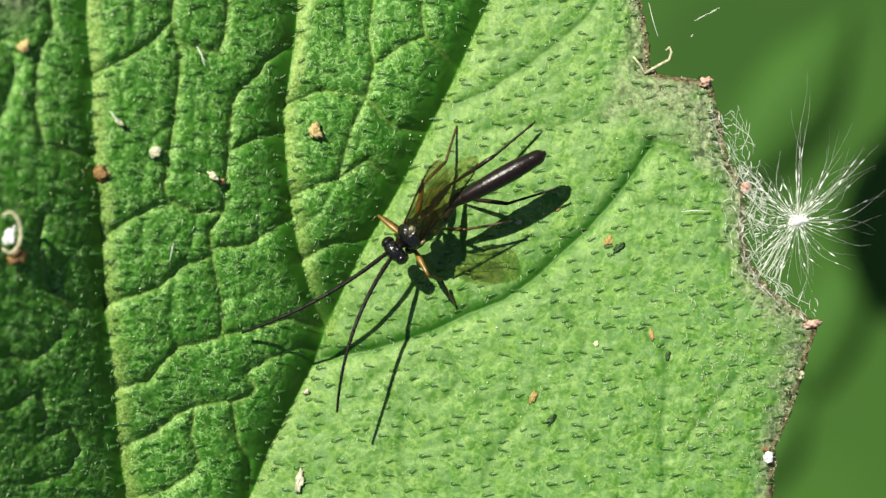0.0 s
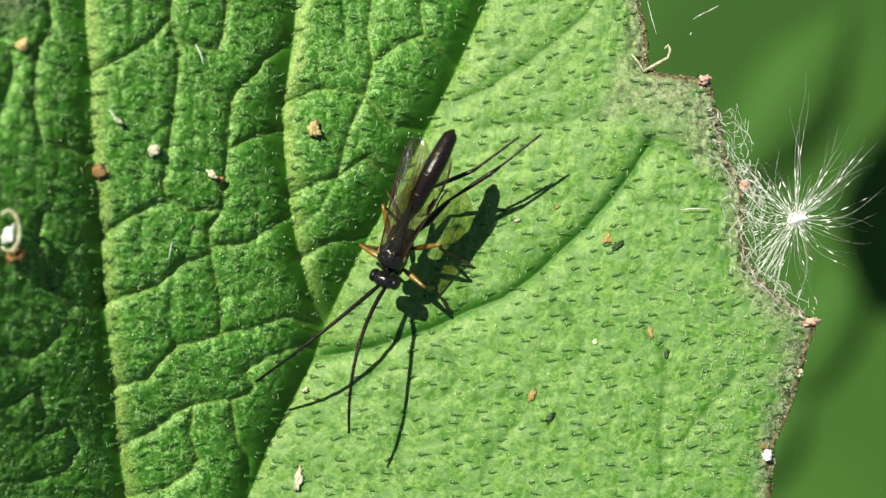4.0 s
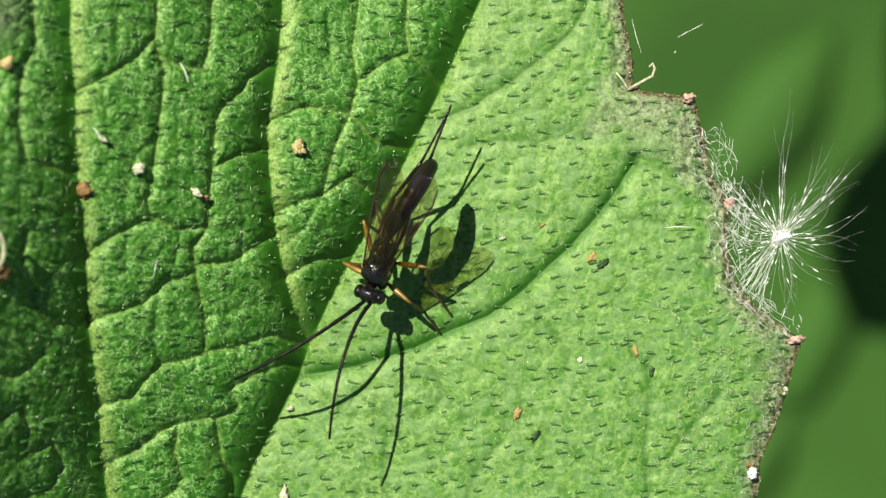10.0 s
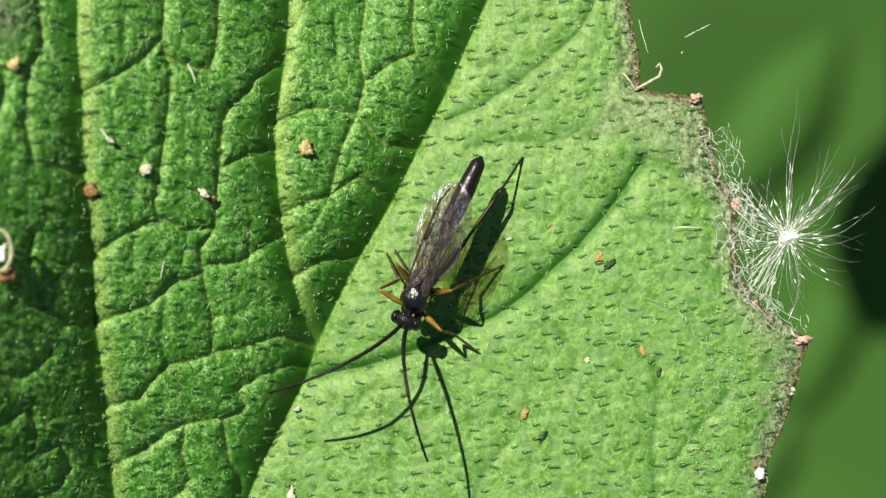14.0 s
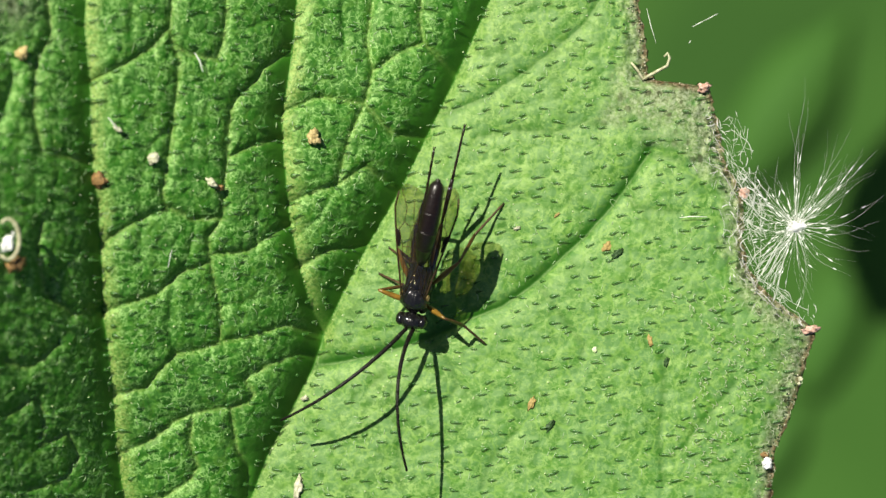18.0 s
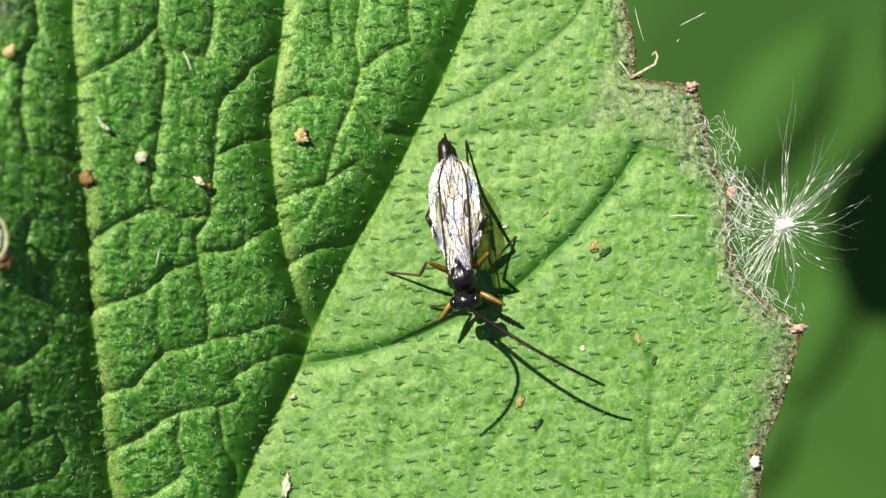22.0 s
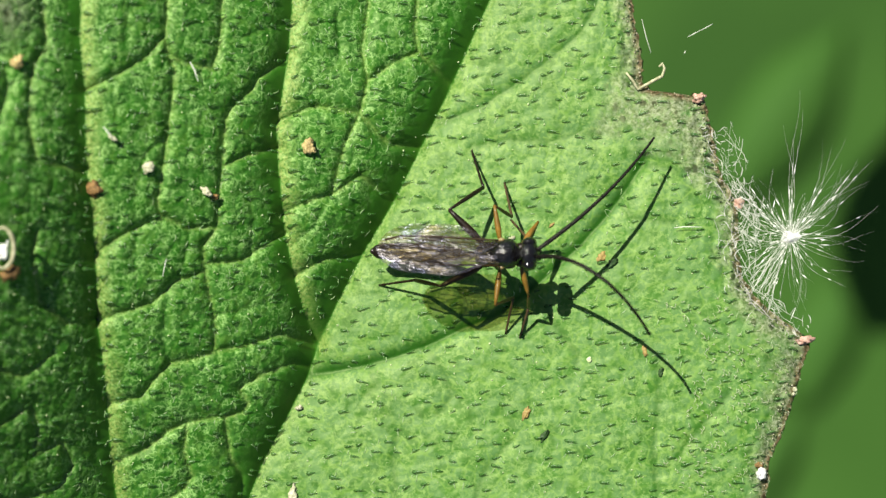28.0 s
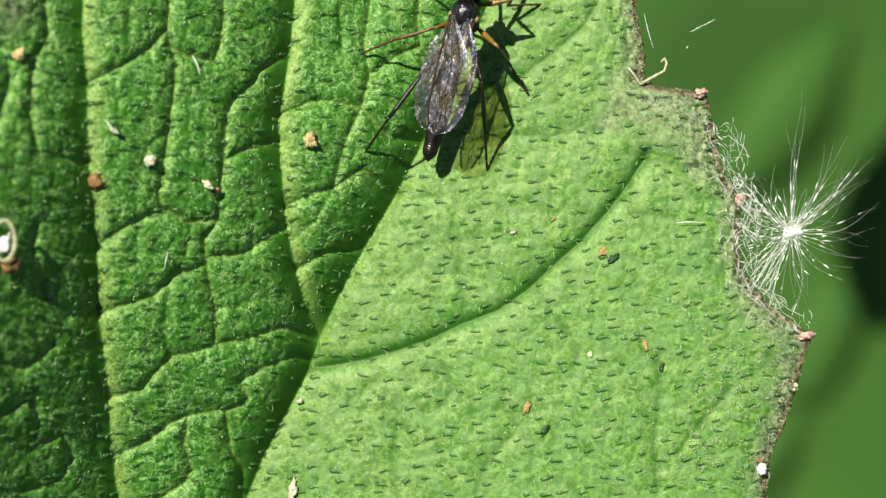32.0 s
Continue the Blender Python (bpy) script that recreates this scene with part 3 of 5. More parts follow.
def build_wing(side, parent):
    """A forewing with its veins, dark stigma and small hindwing. side: 1 for the left, -1 for the right."""
    span = WING_SPAN

    def sheet(length, width, dz, shift, name, owner):
        bm = bmesh.new()
        n, m = 30, 18
        grid = []
        for i in range(n + 1):
            k = i / n
            a, b = wing_edge(k)
            row = []
            for j in range(m + 1):
                y = a + (b - a) * j / m
                z = dz + 0.7 * math.sin(j / m * 9 + k * 3) * min(1, 3 * k) + 1.5 * math.sin(math.pi * k) * (1 - j / m)
                row.append(bm.verts.new((k * length * U, side * (y * width + shift) * U, z * U)))
            grid.append(row)
        for i in range(n):
            for j in range(m):
                q = (grid[i][j], grid[i][j + 1], grid[i + 1][j + 1], grid[i + 1][j])
                bm.faces.new(q if side > 0 else q[::-1])
        return part(name, bm, WING, owner)

    wing = sheet(span, 1.0, 0, 0, "forewing", parent)
    tagged(wing, "clear smoky membrane wing")
    sheet(span * 0.70, 0.62, -4, 26, "hindwing", wing)
    lines = [
        [(0, 0), (0.2, 0), (0.45, -1), (0.62, -1), (0.80, 0), (0.93, 8)],
        [(0, 3), (0.25, 7), (0.46, 8), (0.60, 5)],
        [(0.02, 6), (0.3, 18), (0.44, 24)], [(0.44, 8), (0.44, 24), (0.50, 36)], [(0.44, 24), (0.62, 24), (0.66, 38)],
        [(0.60, 4), (0.66, 14), (0.78, 20), (0.95, 14)], [(0.62, 24), (0.66, 14)], [(0.66, 30), (0.85, 34)],
        [(0.03, 8), (0.3, 34), (0.5, 40), (0.62, 44)], [(0.30, 18), (0.32, 35)], [(0.50, 36), (0.66, 38), (0.80, 42)],
    ]
    verts, faces = [], []
    for line in lines:
        pts = []
        for (k, y), (k2, y2) in zip(line, line[1:]):
            for s in (0, 0.5):
                pts.append((k + (k2 - k) * s, y + (y2 - y) * s))
        pts.append(line[-1])
        co = []
        for k, y in pts:
            a, b = wing_edge(k)
            j = min(max((y - a) / max(b - a, 1), 0), 1)
            z = 0.7 * math.sin(j * 9 + k * 3) * min(1, 3 * k) + 1.5 * math.sin(math.pi * k) * (1 - j)
            co.append(Vector((k * span, side * (a + (b - a) * j), z + 0.4)) * U)
        thick = 1.7 if line is lines[0] else 0.6
        tube_data(co, [thick * U] * len(co), 5, verts, faces)
    mesh_object("venation", verts, faces, WINGVEIN, wing, "dark brown wing venation")
    bm = bmesh.new()
    bmesh.ops.create_uvsphere(bm, u_segments=10, v_segments=6, radius=1.0)
    for v in bm.verts:
        v.co = Vector((0.52 * span + v.co.x * 17, side * (2 + v.co.y * 4.2), 1.5 + v.co.z * 1.5)) * U
    part("stigma", bm, BROWN, wing, "dark wing spot")
    return wing


def limb(name, length, radii, material, parent, tip=None):
    """A limb segment along +x with bulging outline."""
    n = len(radii) - 1
    verts, faces = tube_data([Vector((length * i / n * U, 0, 0)) for i in range(n + 1)], [q * U for q in radii], 9)
    ob = mesh_object(name, verts, faces, material, parent)
    if tip:
        v, f = tube_data([Vector((length * (1 + 0.0) * U, 0, 0)), Vector((length + 5, 2, -1)) * U], [1.6 * U, 0.4 * U], 5)
        tube_data([Vector((length * U, 0, 0)), Vector((length + 5, -2, -1)) * U], [1.6 * U, 0.4 * U], 5, v, f)
        mesh_object("claw", v, f, tip, ob)
    return ob


def build_wasp():
    w = tagged(new("wasp"), "slender black wasp with orange legs and clear wings", "wasp")
    parts = {"wasp": w}
    bm = spun([(-52, -3, 6, 6), (-50, -2, 12, 12), (-44, 0, 18, 18), (-36, 1, 22, 21), (-24, 2, 23, 23), (-16, 2, 25, 25), (-6, 3, 27, 28), (8, 3, 28, 29), (15, 2, 26, 26), (21, 0, 20, 20), (26, 0, 11, 12), (30, 0, 7, 8), (37, 0, 6, 7)], 28)
    bmesh.ops.subdivide_edges(bm, edges=bm.edges, cuts=2, use_grid_fill=True)
    for v in bm.verts:
        x = v.co.x / U
        d = noise.noise(v.co / U / 11) * 2.2 + noise.noise(v.co / U / 5.5) * 1.9 + noise.noise(v.co / U / 3.2) * 0.8
        if v.co.z > 0:
            d -= 9 * math.exp(-((x + 19) / 3.0) ** 2) + 4.5 * math.exp(-((x + 33) / 2.2) ** 2)
        v.co += Vector((0, v.co.y, v.co.z)).normalized() * d * U
    for v in bm.verts:
        v.co.y *= 0.90
        v.co.z *= 0.92
    part("thorax", bm, BLACK, w, "pitted glossy black thorax")
    part("shield", blob(-24, 0, 19, 9, 8, 6, 14), BLACK, w)
    for s in (1, -1):
        part("wing_root", blob(-3, s * 23, 12, 6, 4, 4, 10), CREAM, w, "cream wing root scale")
    # head
    head = part("head", blob(14, 0, 0, 16, 23, 21, 24), BLACK, w, "broad glossy black head")
    for v in head.data.vertices:
        if v.co.x < 6 * U:
            v.co.x = 6 * U + (v.co.x - 6 * U) * 0.45
    for s in (1, -1):
        part("eye", blob(14, s * 19, 2, 12, 9, 15, 18), EYE, head, "large shiny black eye")
        part("jaw", blob(24, s * 5, -17, 6, 6, 5, 10), BROWN, head)
    for dx, dy in ((0, 0), (-5, 5), (-5, -5)):
        part("ocellus", blob(12 + dx, dy, 19.5, 2.4, 2.4, 2.4, 8), EYE, head)
    parts["head"] = head
    # abdomen, from the waist backwards: a thin stalk and overlapping rings
    widths = [(5.0, 10.5), (10.8, 14.6), (14.2, 16.4), (16.0, 16.2), (15.7, 13.8), (13.4, 4.5)]
    for g, (n, (w0, w1)) in enumerate(zip(ABDOMEN_PIECES, widths)):
        if g == 0:
            ring = [(4, 0, 4, 4), (0, 0, 5, 5), (-14, 0, 5, 5), (-28, 1, 5.5, 5.5), (-42, 1, 8, 7.5), (-52, 0, 9.8, 9), (-58, 0, 10.5, 10), (-60, 0, 8, 8)]
        else:
            ring = [(7, 0, w0 * 0.55, w0 * 0.55), (5, 0, w0 * 0.86, w0 * 0.86)]
            for i in range(9):
                k = i / 8
                bulge = w0 + (w1 - w0) * (k if g < 5 else k ** 4) + (0.5 * math.sin(math.pi * k) if g < 5 else 0)
                ring.append((-n * k, 0, bulge, bulge * 0.96))
            ring += [(-n - 1.4, 0, w1 * 1.02, w1 * 0.98), (-n - 2.4, 0, w1 * 0.9, w1 * 0.86), (-n - 2.6, 0, w1 * 0.4, w1 * 0.4)]
        piece = part("petiole" if g == 0 else "abdomen_ring", spun(ring, 24), GASTER, w, "thin black waist stalk" if g == 0 else "smooth glossy black abdomen ring")
        parts["ab%d" % g] = piece
    v, f = tube_data([Vector((-14, 0, -5)) * U, Vector((-24, 0, -4)) * U, Vector((-30, 0, -4)) * U], [2.0 * U, 1.4 * U, 0.6 * U], 6)
    mesh_object("ovipositor", v, f, BROWN, parts["ab5"])
    for s, n in ((1, "L"), (-1, "R")):
        parts["wing" + n] = build_wing(s, w)
        for g in range(ANTENNA_PIECES):
            q = g / ANTENNA_PIECES
            r0, r1 = 4.1 - 1.9 * q, 4.1 - 1.9 * (q + 1 / ANTENNA_PIECES)
            if g == 0:
                r0, r1 = 3.6, 4.0
            L = ANTENNA_LENGTH / ANTENNA_PIECES
            radii = [r0 * 0.92, r0, r0 * 0.93, r0, (r0 + r1) / 2 * 0.93, r1, r1 * 0.93, r1]
            parts["ant%s%d" % (n, g)] = limb("scape" if g == 0 else "antenna_segment", L + 1.2, radii, ANTENNA, w)
        for leg, (hip, fe, ti, ta) in LEGS.items():
            hindleg = leg == "H"
            fm = BROWN if hindleg else ORANGE
            fat = 0.90 if hindleg else 0.66
            part("coxa", blob(hip[0] + 2, s * (hip[1] - 3), hip[2] + 6, 13, 9, 12, 12), BLACK if leg != "F" else BROWN, w)
            key = leg + n
            parts["fe" + key] = limb("femur", fe, [3 * fat, 5.5 * fat, 7.6 * fat, 7.8 * fat, 6.6 * fat, 5 * fat, 3.6 * fat], fm, w, None)
            tagged(parts["fe" + key], "dark brown thigh" if hindleg else "orange thigh")
            parts["ti" + key] = limb("tibia", ti, [2.2, 2.8, 3.6, 4.0, 3.9, 3.2] if hindleg else [2.0, 2.4, 3.0, 3.2, 3.2, 2.6], BROWN if hindleg else AMBER, w, None)
            parts["ta" + key] = limb("tarsus", ta, [2.5, 2.6, 2.0, 2.5, 1.9, 2.4, 1.8, 2.3, 1.7, 2.4, 1.5], TARSUS if leg != "H" else BROWN, w, BROWN)
    return parts


WASP = build_wasp()


def aim(origin, way, up=Vector((0, 0, 1))):
    """A pose at origin (plan units, wasp's space) whose x axis points along way."""
    x = Vector(way).normalized()
    y = up.cross(x)
    if y.length < 1e-4:
        y = Vector((0, 1, 0))
    y.normalize()
    z = x.cross(y)
    m = Matrix((x, y, z)).transposed().to_4x4()
    m.translation = Vector(origin) * U
    return m


def reach(hip, foot, femur, tibia, tarsus, standing, outward, seat, stern):
    """Joints of a leg from hip to foot with fixed lengths: knee, ankle, toe direction."""
    hip, foot = Vector(hip), Vector(foot)
    span = hip - foot
    if standing:
        back = (Vector((span.x, span.y, 0)).normalized() * 0.80 + seat * 0.60).normalized()
    else:
        back = span.normalized()
    ankle = foot + back * tarsus
    d = ankle - hip
    far = min(max(d.length, abs(femur - tibia) + 2), (femur + tibia) * 0.995)
    d.normalize()
    ankle = hip + d * far
    a = (femur ** 2 - tibia ** 2 + far ** 2) / (2 * far)
    h = math.sqrt(max(femur ** 2 - a * a, 0))
    pole = seat * (0.6 if standing else -0.8) + outward * (0.45 if standing else 0.05) + Vector((stern, 0, 0))
    pole = (pole - d * pole.dot(d)).normalized()
    knee = hip + d * a + pole * h
    toe = foot - ankle
    return knee, ankle, toe


def chain(base, goal, lengths, up, middle, arch=1.0):
    """Joints and directions of a bent chain of rigid pieces from base to base + goal. It arches upwards by what its
    length leaves over, and sideways so as to pass over middle, where that is given."""
    total = sum(lengths)
    c = min(goal.length, total * 0.992)
    goal = goal.normalized() * c
    sag = c * math.sqrt(0.375 * max(total / c - 1, 0))
    along = goal.normalized()
    lift = (up - along * up.dot(along)).normalized()
    side = lift.cross(along)
    sway = max(-0.9 * sag, min(0.9 * sag, (middle - goal * 0.5).dot(side))) if middle else 0.0
    bow = side * sway + lift * math.sqrt(max(sag * sag - sway * sway, 0)) * arch
    aimed = goal.copy()
    for _ in range(3):
        ctrl = aimed * 0.5 + bow * 2
        p, done, joints = Vector((0, 0, 0)), 0.0, []
        for n in lengths:
            k = (done + n * 0.5) / total
            way = (ctrl * (1 - k) + (aimed - ctrl) * k).normalized()
            joints.append((base + p, way))
            p = p + way * n
            done += n
        aimed = aimed + (goal - p) * 0.8
    return joints


def motions():
    """All that moves on the leaf: the wasp's path, and each of its parts in its own space."""
    # seconds, thorax x, y, head x, y, head height, nose-down degrees, tail tip x, y, height
    body = [
        (0, 723.2, 430.6, 696, 473.4, 100, 5, 953.8, 290.7, 165),
        (0.5, 745.6, 441.1, 710.5, 481, 105, 0, 911.3, 269.8, 124),
        (1, 741.7, 445.9, 716.5, 487.8, 115, -5, 932.4, 276.7, 82),
        (1.5, 735.3, 446, 707.1, 490.9, 110, -3, 901.3, 269.9, 148),
        (2, 701.4, 453.3, 688.2, 501.3, 100, 10, 829.5, 252.1, 214),
        (3, 688.6, 473.2, 676.4, 511.2, 100, 15, 792.6, 255.8, 204),
        (6, 690.4, 470.7, 682.1, 508.6, 100, 15, 793.5, 263.3, 222),
        (7, 687.2, 464.7, 681.9, 507.6, 100, 15, 785.6, 263.3, 235),
        (8, 688.9, 461.9, 681.6, 506.8, 100, 15, 791.2, 263.4, 213),
        (9, 689.3, 463.8, 682.9, 511.8, 100, 15, 785.7, 257.5, 209),
        (10, 686.6, 466.3, 680.3, 510.3, 100, 15, 781.7, 283.9, 177),
        (11, 685.9, 469.5, 680.6, 512.5, 100, 12, 780.2, 273.2, 180),
        (11.5, 720.4, 460.8, 708.1, 508.8, 100, 5, 827.7, 252.5, 127),
        (12, 733, 469.3, 722.7, 514.2, 95, -5, 829.2, 267.8, 75),
        (12.5, 743.9, 498.3, 737.7, 538.3, 92, -5, 822.5, 258.8, 86),
        (13, 740.5, 503.1, 734.3, 546.1, 92, -5, 821, 263.6, 97),
        (14, 742.8, 512.6, 732.5, 549.6, 92, 0, 857.5, 270.4, 140),
        (17, 728.5, 529.1, 720.4, 561, 76, 20, 776.7, 326.4, 274),
        (18, 728.5, 529.6, 720.3, 564.6, 76, 20, 768.7, 328.9, 272),
        (19, 726.9, 533, 719.7, 569.9, 76, 20, 755.4, 325.2, 275),
        (20, 728.6, 535.3, 719.4, 570.2, 76, 20, 762.9, 330.5, 264),
        (20.5, 743.7, 508.4, 733.4, 553.4, 90, 10, 793.3, 273.8, 164),
        (21, 790.1, 512.2, 787.8, 552.2, 120, -8, 800.2, 247.3, 46),
        (22, 831.8, 499.6, 841.5, 539.7, 105, -6, 800.3, 251.4, 46),
        (23, 835.1, 501.1, 852.9, 549.2, 97, -6, 763.3, 273.7, 46),
        (24, 829.7, 512.9, 839.4, 553, 97, -6, 757.3, 282.4, 46),
        (25, 834.3, 516.3, 852, 556.4, 97, -6, 750.7, 290.8, 46),
        (25.5, 867.1, 487.1, 896.8, 528.3, 108, -6, 735.3, 297.3, 68),
        (27.5, 892, 440.2, 942, 442.4, 150, -8, 659, 434.3, 91),
        (28, 895.4, 440.3, 946.4, 440.5, 150, -8, 662.4, 434.3, 97),
        (29, 902.3, 443.8, 950.3, 444, 150, -8, 677.3, 445.9, 90),
        (30, 922.4, 431, 968.4, 434.1, 150, -8, 681.5, 448.5, 90),
        (30.5, 838.3, 370.2, 873.4, 338.3, 130, -6, 669.8, 575.8, 105),
        (31, 798.2, 275.7, 806.2, 244.7, 110, -6, 733.8, 544.6, 121),
        (31.5, 788.4, 142.5, 794.4, 105.5, 106, -6, 762.2, 408.5, 104),
        (32, 823, 28, 830, -10, 106, -6, 757, 282, 87),
    ]
    # seconds, left antenna tip x, y, height, middle x, y, right antenna likewise
    feelers = [
        (0, 585.5, 745, 170, 614.3, 607, 419.2, 604.1, 149, 549.5, 548.7),
        (0.5, 627.4, 732.6, 120, 669, 606.8, 428, 587.8, 130, 569.2, 534.4),
        (1, 828.3, 776.5, 71, 757.9, 641.1, 510.6, 668.1, 112, 611, 590.4),
        (1.5, 725.3, 811, 122, 716.2, 651, 504.1, 669.7, 116, 605.6, 580.3),
        (2, 631.6, 781.2, 173, 637.4, 646.1, 467, 683.2, 120, 572.5, 605.7),
        (3, 612, 785.1, 177, 622.6, 663, 450.3, 697.3, 125, 560.8, 612.7),
        (6, 602.6, 768.2, 210, 619.4, 640.3, 436.1, 679.3, 159, 556.6, 600),
        (7, 588.4, 743.9, 250, 613.2, 622.1, 431, 662.8, 173, 551.4, 588.7),
        (8, 595.3, 742.1, 251, 619, 619.3, 426.1, 646.1, 190, 551.3, 583.9),
        (9, 609.4, 753, 237, 625.2, 631.3, 428.3, 647.8, 188, 550.6, 585.8),
        (10, 601.9, 757.6, 231, 622.6, 637.9, 439.7, 654.7, 171, 557.9, 592.5),
        (11, 610.8, 789, 170, 627.7, 652.1, 439.6, 680.8, 144, 560.1, 599.7),
        (11.5, 864.3, 634.7, 170, 786.2, 571.8, 537.2, 660.7, 108, 622.7, 584.8),
        (12, 899.5, 728.3, 169, 796.9, 654.7, 559.3, 766.2, 72, 651.9, 653.8),
        (12.5, 801.1, 785.7, 236, 769.4, 662, 581.1, 782.3, 134, 659.4, 660.3),
        (13, 768.1, 738.2, 303, 731.6, 653, 523.3, 701.7, 195, 621.7, 642.4),
        (14, 758.8, 795.6, 223, 729.6, 687.5, 487.7, 678.7, 217, 610, 631.6),
        (17, 716.8, 826.1, 193, 700.5, 704, 490.2, 742.8, 137, 602.6, 678.4),
        (18, 710.7, 831.6, 184, 696.4, 706.5, 491.1, 747.3, 135, 603.5, 680.9),
        (19, 702, 821.8, 190, 692.8, 699.8, 493.5, 750.4, 133, 601, 679.2),
        (20, 774.6, 848.5, 137, 727.5, 715.2, 510.5, 728.8, 77, 615.8, 666.5),
        (20.5, 787.2, 718.7, 209, 760.3, 636, 546.8, 777.1, 210, 640.1, 665.2),
        (21, 979.7, 710.7, 281, 882.1, 642.9, 643.9, 689, 342, 722.2, 631.6),
        (22, 1077.8, 691.2, 214, 963.1, 630.5, 708.1, 615.9, 391, 768.3, 584.3),
        (23, 1082.6, 612.4, 260, 974.7, 586.8, 757.1, 705.7, 351, 814.4, 646),
        (24, 1039.7, 672.5, 285, 946.9, 628.8, 708, 767, 286, 786.6, 677.6),
        (25, 1080.6, 637.9, 281, 978.8, 607.2, 847.2, 851.3, 198, 865.1, 711.5),
        (25.5, 1163.9, 517, 260, 1030.3, 522.6, 995.6, 720.9, 213, 946.2, 624.6),
        (27.5, 1205.5, 321.5, 175, 1073.8, 381.9, 1139.4, 589.2, 274, 1040.7, 515.8),
        (28, 1160.3, 236.3, 154, 1072.8, 336, 1143.8, 578.3, 289, 1072.2, 491),
        (29, 1123.6, 202.5, 228, 1057.9, 319.4, 1166.8, 579.9, 266, 1082.1, 499.6),
        (30, 1187.4, 249.4, 128, 1097, 334.3, 1203.5, 544.7, 233, 1111.6, 479.5),
        (30.5, 813.9, 138.1, 110, 843.6, 238.2, 1120.7, 198.9, 150, 997, 268.6),
        (31, 751.5, 22.6, 91, 788.4, 122.7, 926.6, 22.8, 66, 851.4, 112.7),
        (31.5, 741.6, -119.5, 91, 768, -7, 886.6, -124.4, 66, 840.5, -9.5),
        (32, 775, -230, 91, 802.5, -120, 925, -235, 66, 877.5, -122.5),
    ]
    # seconds, left wing tip x, y, lift (1 up, -1 down), roll, right wing likewise
    wings = [
        (0, 848.8, 301.2, 1, 70, 765.9, 294.8, 1, 10),
        (1, 891.4, 297.8, -0.5, 0, 860.4, 273.3, -0.5, 0),
        (2, 812.3, 289.9, 0.3, 30, 762.5, 261.8, 0.7, 25),
        (3, 795.4, 303.7, 0.6, 65, 713.6, 258.5, 1, 25),
        (6, 821.3, 313.4, 1, 10, 726.6, 256, 1, 30),
        (7, 828.2, 328.5, 1, 10, 710.6, 257.9, 1, 30),
        (8, 832.7, 330.6, 1, 10, 709.2, 258, 1, 30),
        (9, 834.3, 320.7, 1, 10, 704.8, 250, 1, 30),
        (10, 807.5, 324, 1, 10, 701.8, 263.5, 1, 30),
        (11, 818.9, 321.4, 1, 10, 702.3, 264.8, 1, 30),
        (12, 839.6, 282.4, -1, 0, 792.8, 267.1, -1, 0),
        (13, 822.8, 305.5, -1, 0, 774.8, 293.4, -1, 0),
        (14, 845.2, 313.3, 0.45, -6, 799.2, 313, 0.45, 6),
        (17, 811.5, 354.5, 0.8, 0, 732.5, 354.2, 0.8, 15),
        (18, 815.6, 357.1, 0.8, 0, 693.7, 340.5, 0.8, 5),
        (19, 812.1, 358.5, 0.8, 0, 693.2, 342.9, 0.8, 0),
        (20, 817.6, 367.7, 0.8, 0, 659.7, 360, 0.8, 0),
        (21, 829.8, 292.4, -1, 0, 779.8, 292.2, -1, 0),
        (22, 839, 298.7, -1, 0, 789.1, 295.3, -1, 0),
        (23, 817, 304.4, -1, 0, 768.4, 307.2, -1, 0),
        (24, 814.9, 311.3, -1, 0, 768.3, 317, -1, 0),
        (25, 801.2, 319.2, -1, 0, 752.8, 327.6, -1, 0),
        (28, 697.5, 407.5, -0.25, 16, 694.3, 454.5, -0.25, 14),
        (29, 702.4, 408, -0.25, 16, 704.2, 465, -0.25, 14),
        (30, 708.5, 409.5, -0.6, 4, 701.4, 460.5, -0.5, 12),
        (31, 728.9, 484.6, -0.3, 6, 782.8, 497.7, -0.3, 6),
        (32, 748, 232, -0.3, 6, 785, 235, -0.3, 6),
    ]
